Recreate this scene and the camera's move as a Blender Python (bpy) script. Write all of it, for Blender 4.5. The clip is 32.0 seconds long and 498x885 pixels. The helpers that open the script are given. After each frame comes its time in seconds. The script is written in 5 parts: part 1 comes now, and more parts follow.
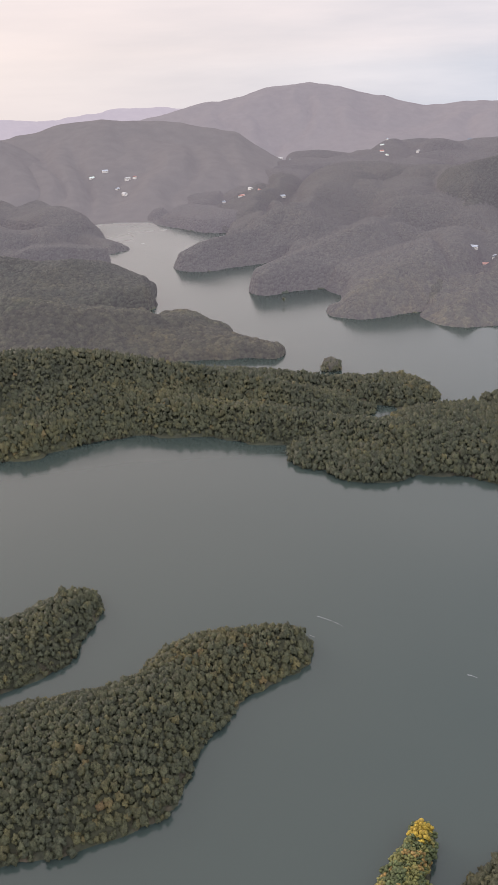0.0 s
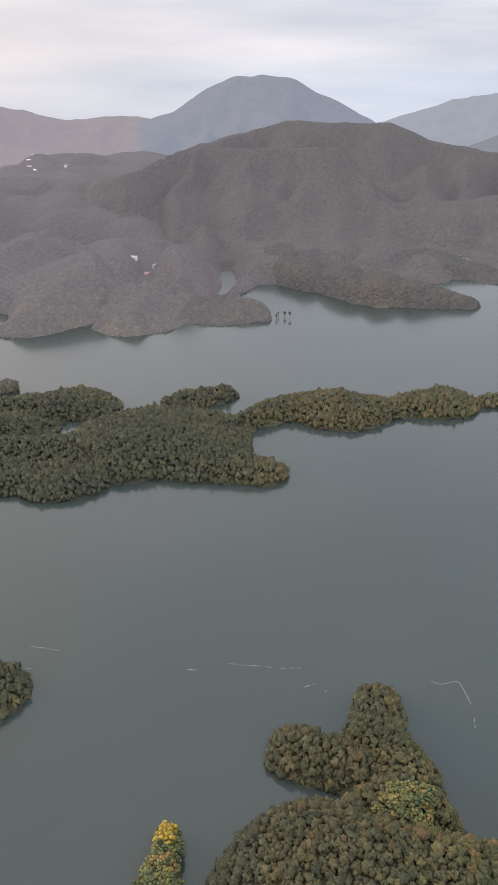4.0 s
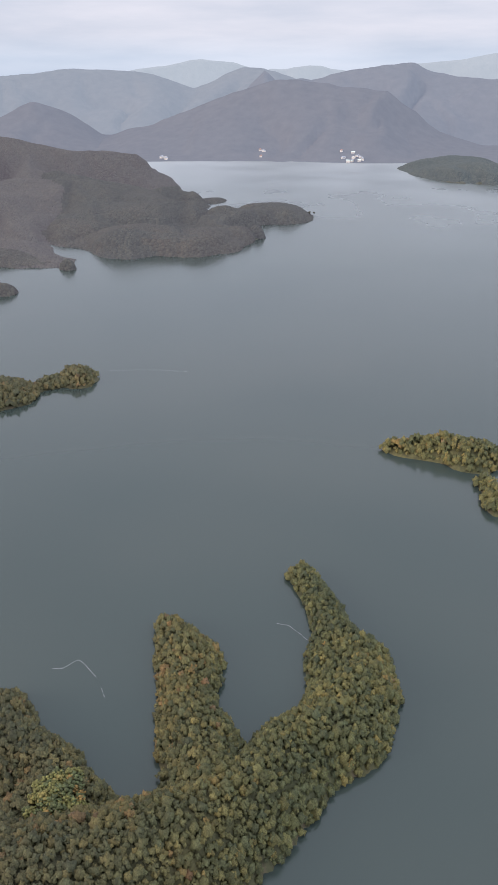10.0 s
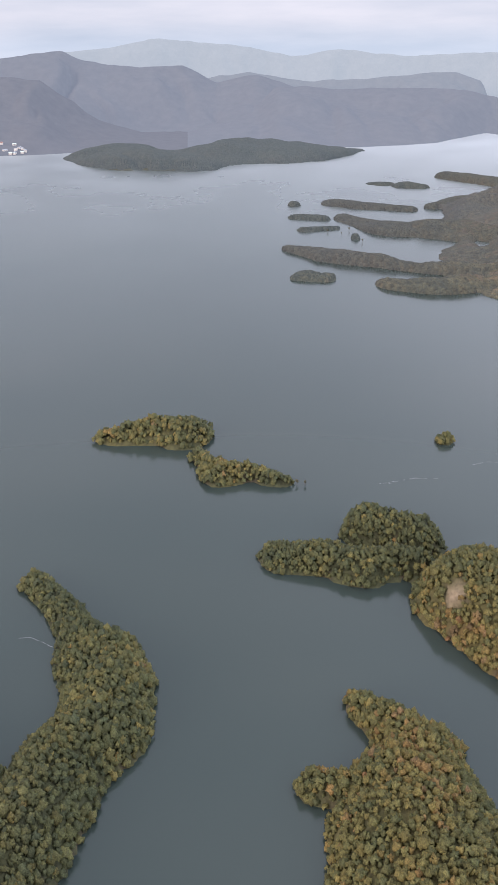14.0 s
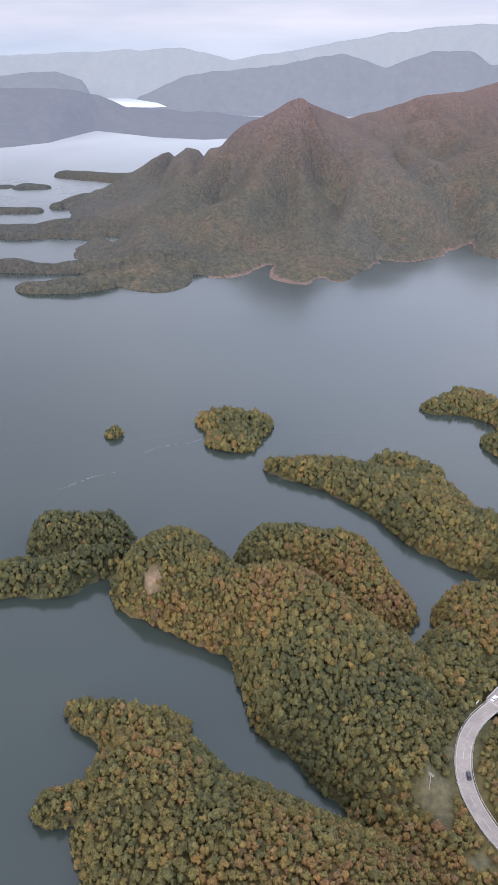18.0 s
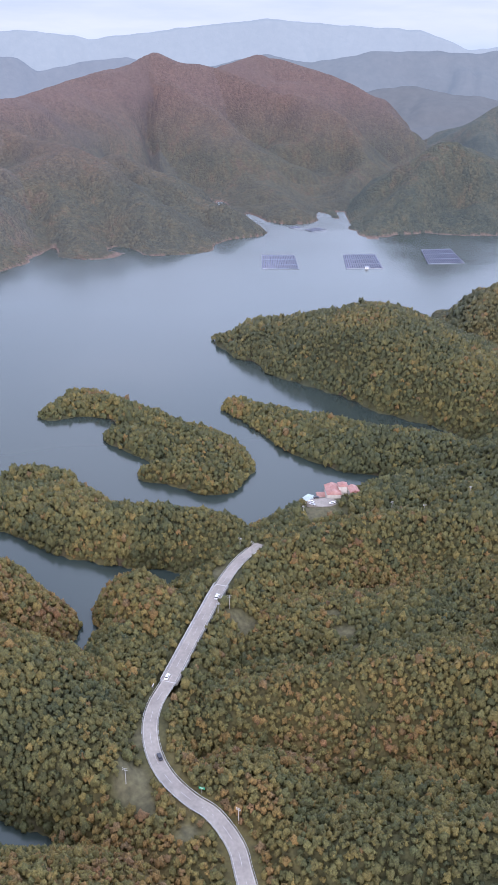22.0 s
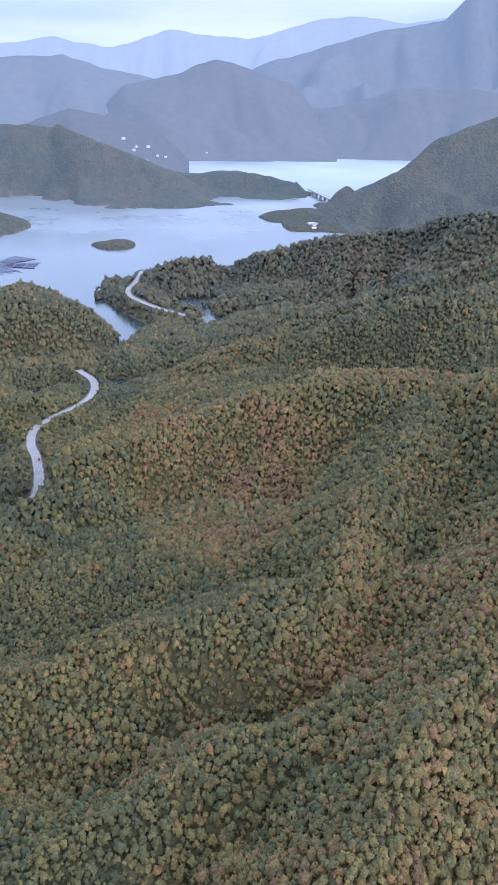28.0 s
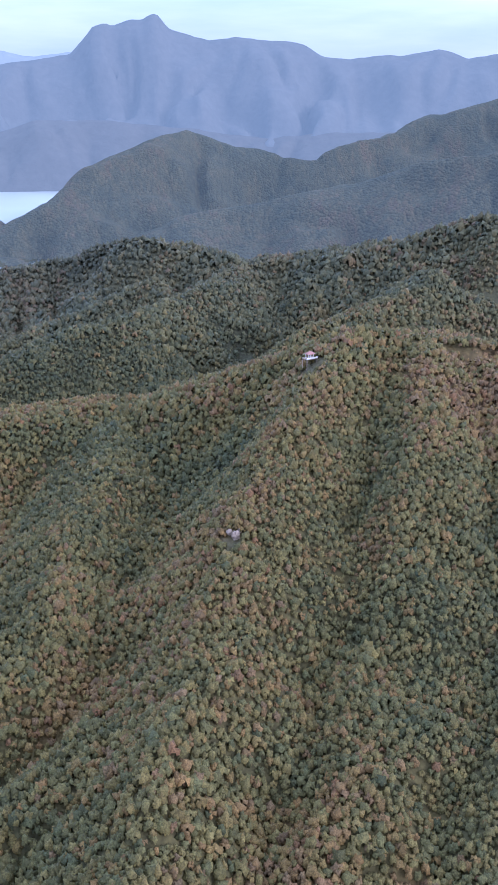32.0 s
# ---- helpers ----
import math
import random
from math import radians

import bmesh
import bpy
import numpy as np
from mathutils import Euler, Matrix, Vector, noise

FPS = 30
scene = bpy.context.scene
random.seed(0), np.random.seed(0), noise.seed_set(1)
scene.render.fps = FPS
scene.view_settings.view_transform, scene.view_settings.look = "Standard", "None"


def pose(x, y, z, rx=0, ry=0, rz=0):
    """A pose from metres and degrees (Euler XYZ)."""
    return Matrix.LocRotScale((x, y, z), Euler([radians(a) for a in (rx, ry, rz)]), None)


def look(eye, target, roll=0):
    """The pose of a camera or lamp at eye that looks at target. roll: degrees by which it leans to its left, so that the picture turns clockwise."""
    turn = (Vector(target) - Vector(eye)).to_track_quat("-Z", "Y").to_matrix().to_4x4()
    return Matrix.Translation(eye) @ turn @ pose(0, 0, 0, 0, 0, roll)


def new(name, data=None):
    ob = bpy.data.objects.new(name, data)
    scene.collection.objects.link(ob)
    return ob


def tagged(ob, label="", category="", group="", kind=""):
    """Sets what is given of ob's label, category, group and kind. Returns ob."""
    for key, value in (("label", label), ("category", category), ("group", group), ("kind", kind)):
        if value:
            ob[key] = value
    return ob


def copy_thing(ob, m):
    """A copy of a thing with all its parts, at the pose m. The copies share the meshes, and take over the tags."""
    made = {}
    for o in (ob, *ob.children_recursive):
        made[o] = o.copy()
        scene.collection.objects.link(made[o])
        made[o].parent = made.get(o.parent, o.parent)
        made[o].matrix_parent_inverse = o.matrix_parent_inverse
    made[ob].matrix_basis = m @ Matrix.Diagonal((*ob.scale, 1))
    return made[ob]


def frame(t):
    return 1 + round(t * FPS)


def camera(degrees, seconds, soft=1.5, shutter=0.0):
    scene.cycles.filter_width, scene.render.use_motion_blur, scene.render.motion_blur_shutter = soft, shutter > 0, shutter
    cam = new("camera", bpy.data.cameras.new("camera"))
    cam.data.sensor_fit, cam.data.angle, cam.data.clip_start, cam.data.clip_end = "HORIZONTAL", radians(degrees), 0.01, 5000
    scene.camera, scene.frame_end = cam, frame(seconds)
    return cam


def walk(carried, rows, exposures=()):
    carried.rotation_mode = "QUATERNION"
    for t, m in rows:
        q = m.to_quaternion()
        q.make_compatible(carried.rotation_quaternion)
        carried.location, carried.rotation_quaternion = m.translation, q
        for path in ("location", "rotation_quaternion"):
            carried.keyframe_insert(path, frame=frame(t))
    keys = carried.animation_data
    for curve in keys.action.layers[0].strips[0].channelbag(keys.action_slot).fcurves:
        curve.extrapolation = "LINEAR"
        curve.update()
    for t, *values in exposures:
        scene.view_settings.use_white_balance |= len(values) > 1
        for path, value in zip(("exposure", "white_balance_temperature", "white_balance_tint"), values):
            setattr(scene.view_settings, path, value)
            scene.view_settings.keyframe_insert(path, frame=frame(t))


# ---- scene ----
# The camera hovers over the shore and turns where it is.
cam = camera(33.83, 32.0)
EYE = 300.0
# seconds, heading, tilt, lean (degrees)
ROWS = [
    (0, 0.00, -24.34, -2.27),
    (0.5, -3.01, -24.33, -2.06),
    (1, -5.99, -24.30, -1.86),
    (1.5, -8.94, -24.27, -1.67),
    (2, -11.91, -24.22, -1.49),
    (2.5, -14.85, -24.18, -1.32),
    (3, -17.77, -24.13, -1.16),
    (3.5, -20.66, -24.07, -0.99),
    (5.5, -32.03, -24.00, -0.28),
    (6, -34.71, -24.12, -0.13),
    (6.5, -37.37, -24.28, -0.01),
    (7, -39.99, -24.44, 0.08),
    (7.5, -42.55, -24.57, 0.13),
    (8, -45.18, -24.71, 0.15),
    (8.5, -47.82, -24.85, 0.14),
    (9, -50.46, -24.98, 0.12),
    (9.5, -53.11, -25.09, 0.10),
    (10, -55.80, -25.18, 0.08),
    (10.5, -58.50, -25.27, 0.07),
    (11, -61.21, -25.35, 0.05),
    (11.5, -63.94, -25.44, 0.04),
    (12, -66.68, -25.51, 0.04),
    (12.5, -69.43, -25.58, 0.03),
    (13, -72.21, -25.67, 0.02),
    (13.5, -75.00, -25.75, 0.00),
    (14, -77.78, -25.83, -0.02),
    (14.5, -80.57, -25.88, -0.05),
    (16.5, -91.93, -26.01, -0.08),
    (17, -95.30, -25.97, -0.05),
    (17.5, -99.10, -25.90, 0.01),
    (18, -102.95, -25.85, 0.07),
    (18.5, -106.66, -25.81, 0.11),
    (19, -110.29, -25.77, 0.15),
    (19.5, -113.91, -25.72, 0.20),
    (20, -117.53, -25.67, 0.27),
    (20.5, -121.10, -25.61, 0.35),
    (21, -124.59, -25.55, 0.44),
    (21.5, -128.04, -25.46, 0.51),
    (22, -131.48, -25.36, 0.56),
    (22.5, -134.86, -25.27, 0.60),
    (23, -138.08, -25.19, 0.63),
    (23.5, -141.27, -25.11, 0.66),
    (24, -144.39, -25.04, 0.69),
    (24.5, -147.42, -24.98, 0.70),
    (25, -150.47, -24.91, 0.69),
    (25.5, -153.57, -24.83, 0.67),
    (27.5, -165.79, -24.37, 0.51),
    (28, -168.85, -23.96, 0.49),
    (28.5, -171.90, -23.48, 0.50),
    (29, -174.90, -23.06, 0.52),
    (29.5, -177.77, -22.68, 0.53),
    (30, -180.62, -22.37, 0.52),
    (30.5, -183.48, -22.17, 0.51),
    (31, -186.33, -22.06, 0.47),
    (31.5, -189.20, -21.99, 0.42),
    (32, -192.02, -21.91, 0.35),
]
walk(cam, [(t, Matrix.Translation((0, 0, EYE)) @ Euler((0, 0, radians(h))).to_matrix().to_4x4()
            @ pose(0, 0, 0, 90 + tilt, 0, 0) @ pose(0, 0, 0, 0, 0, lean)) for t, h, tilt, lean in ROWS],
     [(0.0, 0.12, 6500, 20.0), (4.0, 0.12, 6450, 19.0), (8.0, 0.08, 6250, 19.0), (18.0, 0.06, 5950, 23.0), (23.0, 0.17, 5350, 24.0), (28.0, 0.24, 4900, 24.0), (32.0, 0.20, 4700, 26.0)])

# ---- light: a bright overcast sky with a low sun behind the western cloud ----
SUN_AZ, SUN_EL = -48.0, 18.0
sun_dir = Vector((math.sin(radians(SUN_AZ)) * math.cos(radians(SUN_EL)),
                  math.cos(radians(SUN_AZ)) * math.cos(radians(SUN_EL)), math.sin(radians(SUN_EL))))
SKY, CLOUD, COVER, SUN = 0.05, 1.12, 0.88, 2.1
world = bpy.data.worlds.new("sky")
scene.world = world
world.use_nodes = True
wn, wl = world.node_tree.nodes, world.node_tree.links
wn.clear()
w_out = wn.new("ShaderNodeOutputWorld")
w_add = wn.new("ShaderNodeMixShader")      # cloud covers most of the blue
w_add.inputs[0].default_value = COVER
w_bg = wn.new("ShaderNodeBackground")
w_sky = wn.new("ShaderNodeTexSky")
w_sky.sky_type = 'NISHITA'
w_sky.sun_disc = False
w_sky.dust_density, w_sky.air_density = 0.2, 0.6
w_sky.sun_elevation, w_sky.sun_rotation = radians(SUN_EL), radians(SUN_AZ)
w_bg.inputs["Strength"].default_value = SKY
wl.new(w_sky.outputs[0], w_bg.inputs["Color"])
w_co = wn.new("ShaderNodeTexCoord")
w_sep = wn.new("ShaderNodeSeparateXYZ")
wl.new(w_co.outputs["Generated"], w_sep.inputs[0])
w_ramp = wn.new("ShaderNodeValToRGB")       # the veil of cloud, from the horizon up
w_ramp.color_ramp.elements[0].position, w_ramp.color_ramp.elements[0].color = 0.0, (0.66, 0.74, 0.80, 1)
w_ramp.color_ramp.elements[1].position, w_ramp.color_ramp.elements[1].color = 0.75, (1.36, 1.43, 1.50, 1)
for pos, col in ((0.025, (0.80, 0.81, 0.82, 1)), (0.06, (0.775, 0.79, 0.80, 1)), (0.12, (0.92, 0.94, 0.95, 1)), (0.3, (1.0, 1.04, 1.09, 1))):
    w_ramp.color_ramp.elements.new(pos).color = col
wl.new(w_sep.outputs["Z"], w_ramp.inputs[0])
w_map = wn.new("ShaderNodeMapping")
w_map.inputs["Scale"].default_value = (1.6, 1.6, 11.0)
wl.new(w_co.outputs["Generated"], w_map.inputs[0])
w_noise = wn.new("ShaderNodeTexNoise")
w_noise.inputs["Scale"].default_value, w_noise.inputs["Detail"].default_value = 1.7, 6.0
w_noise.inputs["Roughness"].default_value = 0.55
wl.new(w_map.outputs[0], w_noise.inputs["Vector"])
w_cl = wn.new("ShaderNodeValToRGB")         # grey bellies and pale gaps
w_cl.color_ramp.elements[0].position, w_cl.color_ramp.elements[0].color = 0.34, (0.70, 0.76, 0.81, 1)
w_cl.color_ramp.elements[1].position, w_cl.color_ramp.elements[1].color = 0.66, (1.0, 0.99, 0.98, 1)
wl.new(w_noise.outputs["Fac"], w_cl.inputs[0])
w_mul = wn.new("ShaderNodeMix")
w_mul.data_type, w_mul.blend_type = 'RGBA', 'MULTIPLY'
w_mul.inputs["Factor"].default_value = 1.0
wl.new(w_ramp.outputs[0], w_mul.inputs[6])
wl.new(w_cl.outputs[0], w_mul.inputs[7])
w_south = wn.new("ShaderNodeMapRange")       # added brightness high in the unseen southern sky, to light lake and woods
w_south.interpolation_type = 'SMOOTHSTEP'
w_south.inputs["From Min"].default_value, w_south.inputs["From Max"].default_value = 0.3, -0.7
wl.new(w_sep.outputs["Y"], w_south.inputs["Value"])
w_high = wn.new("ShaderNodeMapRange")
w_high.interpolation_type = 'SMOOTHSTEP'
w_high.inputs["From Min"].default_value, w_high.inputs["From Max"].default_value = 0.06, 0.28
w_high.inputs["To Max"].default_value = 0.9
wl.new(w_sep.outputs["Z"], w_high.inputs["Value"])
w_fac = wn.new("ShaderNodeMath")
w_fac.operation = 'MULTIPLY_ADD'
w_fac.inputs[2].default_value = 1.0
wl.new(w_south.outputs[0], w_fac.inputs[0])
wl.new(w_high.outputs[0], w_fac.inputs[1])
w_sc = wn.new("ShaderNodeVectorMath")
w_sc.operation = 'SCALE'
wl.new(w_mul.outputs[2], w_sc.inputs[0])
wl.new(w_fac.outputs[0], w_sc.inputs["Scale"])
w_dot = wn.new("ShaderNodeVectorMath")
w_dot.operation = 'DOT_PRODUCT'
w_dot.inputs[1].default_value = sun_dir
wl.new(w_co.outputs["Generated"], w_dot.inputs[0])
w_rng = wn.new("ShaderNodeMapRange")
w_rng.interpolation_type = 'SMOOTHSTEP'
w_rng.inputs["From Min"].default_value, w_rng.inputs["From Max"].default_value = 0.10, 1.0
w_rng.inputs["To Max"].default_value = 0.65
wl.new(w_dot.outputs["Value"], w_rng.inputs["Value"])
w_glow = wn.new("ShaderNodeMix")            # the cloud lit up round the hidden sun
w_glow.data_type = 'RGBA'
w_lit = wn.new("ShaderNodeValToRGB")        # dimmer in the haze of the horizon, bright at the height of the sun
w_lit.color_ramp.elements[0].position, w_lit.color_ramp.elements[0].color = 0.08, (0.86, 0.73, 0.60, 1)
w_lit.color_ramp.elements[1].position, w_lit.color_ramp.elements[1].color = 0.30, (1.75, 1.46, 1.24, 1)
wl.new(w_sep.outputs["Z"], w_lit.inputs[0])
wl.new(w_lit.outputs[0], w_glow.inputs[7])
wl.new(w_rng.outputs[0], w_glow.inputs["Factor"])
wl.new(w_sc.outputs[0], w_glow.inputs[6])
w_cb = wn.new("ShaderNodeBackground")
w_cb.inputs["Strength"].default_value = CLOUD
wl.new(w_glow.outputs[2], w_cb.inputs["Color"])
wl.new(w_bg.outputs[0], w_add.inputs[1])
wl.new(w_cb.outputs[0], w_add.inputs[2])
wl.new(w_add.outputs[0], w_out.inputs["Surface"])

sun = new("sun", bpy.data.lights.new("sun", 'SUN'))
sun.data.energy, sun.data.angle, sun.data.color = SUN, radians(26), (1.0, 0.92, 0.84)
sun.matrix_world = look((0, 0, 0), -sun_dir)

# ---- materials ----
def material(name, color=(0.5, 0.5, 0.5), rough=0.8, metal=0.0, attribute="", vary=0.0, scale=1.0, detail=4.0,
             bump=0.0, bump_scale=None, second=None, second_scale=0.1):
    """A surface with grain (vary, scale), a second, broader tone, and fine relief."""
    m = bpy.data.materials.new(name)
    m.use_nodes = True
    n, l = m.node_tree.nodes, m.node_tree.links
    p = n["Principled BSDF"]
    p.inputs["Roughness"].default_value, p.inputs["Metallic"].default_value = rough, metal
    co = n.new("ShaderNodeTexCoord")
    if attribute:
        base = n.new("ShaderNodeAttribute")
        base.attribute_name = attribute
        col = base.outputs["Color"]
    else:
        base = n.new("ShaderNodeRGB")
        base.outputs[0].default_value = (*color, 1)
        col = base.outputs[0]
    if second:
        nz = n.new("ShaderNodeTexNoise")
        nz.inputs["Scale"].default_value, nz.inputs["Detail"].default_value = second_scale, 5
        l.new(co.outputs["Object"], nz.inputs["Vector"])
        rp = n.new("ShaderNodeMapRange")
        rp.inputs["From Min"].default_value, rp.inputs["From Max"].default_value = 0.42, 0.62
        l.new(nz.outputs["Fac"], rp.inputs["Value"])
        mx = n.new("ShaderNodeMix")
        mx.data_type = 'RGBA'
        mx.inputs[7].default_value = (*second, 1)
        l.new(rp.outputs[0], mx.inputs["Factor"])
        l.new(col, mx.inputs[6])
        col = mx.outputs[2]
    if vary:
        nz = n.new("ShaderNodeTexNoise")
        nz.inputs["Scale"].default_value, nz.inputs["Detail"].default_value = scale, detail
        l.new(co.outputs["Object"], nz.inputs["Vector"])
        rp = n.new("ShaderNodeMapRange")
        rp.inputs["From Min"].default_value, rp.inputs["From Max"].default_value = 0.3, 0.7
        rp.inputs["To Min"].default_value, rp.inputs["To Max"].default_value = 1 - vary, 1 + vary
        l.new(nz.outputs["Fac"], rp.inputs["Value"])
        mx = n.new("ShaderNodeVectorMath")
        mx.operation = 'SCALE'
        l.new(col, mx.inputs[0])
        l.new(rp.outputs[0], mx.inputs["Scale"])
        col = mx.outputs[0]
    l.new(col, p.inputs["Base Color"])
    if bump:
        nz = n.new("ShaderNodeTexNoise")
        nz.inputs["Scale"].default_value, nz.inputs["Detail"].default_value = bump_scale or scale, 4
        l.new(co.outputs["Object"], nz.inputs["Vector"])
        bp = n.new("ShaderNodeBump")
        bp.inputs["Strength"].default_value, bp.inputs["Distance"].default_value = 1.0, bump
        l.new(nz.outputs["Fac"], bp.inputs["Height"])
        l.new(bp.outputs[0], p.inputs["Normal"])
    return m


def haze_glow_material(name, color, haze_rgb, amount):
    """Wooded slopes of a far backdrop range, with haze painted on as emission."""
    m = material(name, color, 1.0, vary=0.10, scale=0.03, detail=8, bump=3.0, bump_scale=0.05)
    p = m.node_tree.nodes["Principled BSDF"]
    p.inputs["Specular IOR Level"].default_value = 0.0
    p.inputs["Emission Color"].default_value = (*haze_rgb, 1)
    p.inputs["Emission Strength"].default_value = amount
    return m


M_LEAF = material("foliage", rough=0.62, attribute="leaf", vary=0.42, scale=1.6, detail=8, bump=0.6, bump_scale=1.5)
M_LEAF.node_tree.nodes["Principled BSDF"].inputs["Specular IOR Level"].default_value = 0.2
M_FLOOR = material("forest_floor", rough=0.95, attribute="leaf", vary=0.35, scale=0.35, detail=8, bump=0.5, bump_scale=0.5)
M_BARK = material("bark", (0.11, 0.085, 0.065), 0.9, vary=0.4, scale=3.0, bump=0.05)
M_ASPHALT = material("worn_asphalt", (0.30, 0.27, 0.235), 0.9, vary=0.12, scale=0.6, second=(0.245, 0.22, 0.195), second_scale=0.09)
M_CONCRETE = material("concrete", (0.42, 0.41, 0.39), 0.85, vary=0.2, scale=0.8)
M_PAINT = material("road_paint", (0.46, 0.45, 0.42), 0.7, vary=0.15, scale=1.5)
M_GRASS = material("dry_grass", (0.105, 0.105, 0.045), 0.95, vary=0.4, scale=0.5, second=(0.13, 0.10, 0.055), second_scale=0.06, bump=0.2)
M_SAND = material("bare_sand", (0.30, 0.235, 0.17), 0.95, vary=0.25, scale=0.5, second=(0.22, 0.17, 0.11), second_scale=0.12)
M_METAL = material("galvanised_metal", (0.55, 0.56, 0.57), 0.5, 0.6, vary=0.15, scale=2)
M_WHITE = material("white_paint", (0.78, 0.78, 0.77), 0.35, vary=0.06, scale=1)
M_GLASS = material("dark_glass", (0.03, 0.035, 0.04), 0.08)
M_RUBBER = material("tyre_rubber", (0.02, 0.02, 0.02), 0.9)
M_ROOF = material("faded_red_roof", (0.36, 0.18, 0.15), 0.7, vary=0.2, scale=0.8, second=(0.44, 0.27, 0.23), second_scale=0.15)
M_WALL = material("plaster_wall", (0.62, 0.58, 0.52), 0.85, vary=0.12, scale=0.6)
M_GREENROOF = material("pale_green_sheeting", (0.52, 0.60, 0.55), 0.5, vary=0.15, scale=0.5)
M_PANEL = material("solar_glass", (0.11, 0.12, 0.18), 0.6, vary=0.15, scale=0.08)
M_FLOAT = material("grey_float", (0.34, 0.36, 0.39), 0.6, vary=0.1, scale=0.2)
M_SIGN = material("green_sign", (0.01, 0.32, 0.16), 0.4, vary=0.05)
M_ROCK = material("pale_rock", (0.30, 0.24, 0.19), 0.9, vary=0.35, scale=0.4, bump=0.4)
M_FOAM = material("foam", (0.19, 0.20, 0.20), 0.8, vary=0.3, scale=0.6)

# water: murky body under a rippled mirror
M_WATER = bpy.data.materials.new("lake_water")
M_WATER.use_nodes = True
an, al = M_WATER.node_tree.nodes, M_WATER.node_tree.links
ap = an["Principled BSDF"]
ap.inputs["Roughness"].default_value = 0.9
a_co = an.new("ShaderNodeTexCoord")
a_nz = an.new("ShaderNodeTexNoise")
a_nz.inputs["Scale"].default_value, a_nz.inputs["Detail"].default_value = 0.004, 4
al.new(a_co.outputs["Object"], a_nz.inputs["Vector"])
a_mx = an.new("ShaderNodeMix")
a_mx.data_type = 'RGBA'
a_mx.inputs[6].default_value, a_mx.inputs[7].default_value = (0.030, 0.043, 0.038, 1), (0.036, 0.049, 0.043, 1)
al.new(a_nz.outputs["Fac"], a_mx.inputs["Factor"])
al.new(a_mx.outputs[2], ap.inputs["Base Color"])
ap.inputs["Specular IOR Level"].default_value = 0.0
a_gl = an.new("ShaderNodeBsdfGlossy")
a_gl.inputs["Color"].default_value = (0.94, 0.96, 0.96, 1)
a_fr = an.new("ShaderNodeFresnel")
a_fr.inputs["IOR"].default_value = 1.46
a_ms = an.new("ShaderNodeMixShader")
al.new(a_fr.outputs[0], a_ms.inputs[0])
al.new(ap.outputs[0], a_ms.inputs[1])
al.new(a_gl.outputs[0], a_ms.inputs[2])
al.new(a_ms.outputs[0], an["Material Output"].inputs["Surface"])
a_rg = an.new("ShaderNodeTexNoise")        # breezy and calm patches
a_rg.inputs["Scale"].default_value, a_rg.inputs["Detail"].default_value = 0.006, 3
al.new(a_co.outputs["Object"], a_rg.inputs["Vector"])
a_rr = an.new("ShaderNodeMapRange")
a_rr.inputs["From Min"].default_value, a_rr.inputs["From Max"].default_value = 0.35, 0.65
a_rr.inputs["To Min"].default_value, a_rr.inputs["To Max"].default_value = 0.10, 0.17
al.new(a_rg.outputs["Fac"], a_rr.inputs["Value"])
a_len = an.new("ShaderNodeVectorMath")      # the open lake is breezier than the sheltered coves
a_len.operation = 'LENGTH'
al.new(a_co.outputs["Object"], a_len.inputs[0])
a_open = an.new("ShaderNodeMapRange")
a_open.inputs["From Min"].default_value, a_open.inputs["From Max"].default_value = 700.0, 3000.0
a_open.inputs["To Min"].default_value, a_open.inputs["To Max"].default_value = 0.0, 0.26
al.new(a_len.outputs["Value"], a_open.inputs["Value"])
a_sum = an.new("ShaderNodeMath")
al.new(a_rr.outputs[0], a_sum.inputs[0])
al.new(a_open.outputs[0], a_sum.inputs[1])
al.new(a_sum.outputs[0], a_gl.inputs["Roughness"])


# ---- plan: spines of the low land and of the hills, nodes (x, y, half width, crest height) ----
# roads: centre lines (x, y, z)
ROADS = {
    "main_road": ((140.2, -130.1, 20), (157.1, -138.6, 20), (168.8, -144.3, 20), (185.3, -146.6, 20), (198.3, -144.7, 19), (213.4, -144.1, 19), (229.2, -148.1, 18), (243.7, -156, 18), (254.2, -166.5, 18), (262.6, -180.4, 18), (277.9, -203.8, 18), (293.9, -228.7, 18), (308.8, -252.4, 18), (320.7, -276.4, 18), (327.4, -299.7, 18)),
    "woodland_lane": ((255.5, -463, 18), (256.9, -492.6, 18), (267.1, -521.6, 18), (284.2, -554.7, 18)),
    "north_road": ((284.2, -554.7, 18), (302, -582, 18), (311, -611, 18), (305.1, -642.2, 18), (294.4, -676.4, 18), (295.8, -710.5, 18), (308.9, -741.3, 18), (335.6, -767.9, 18)),
    "shore_road": ((279.6, -994.3, 20), (316.9, -1017.4, 20), (355.8, -1053.1, 18), (390.8, -1095.9, 16), (408.7, -1142.6, 14), (413.1, -1186.9, 14), (428.2, -1266.1, 14)),
}
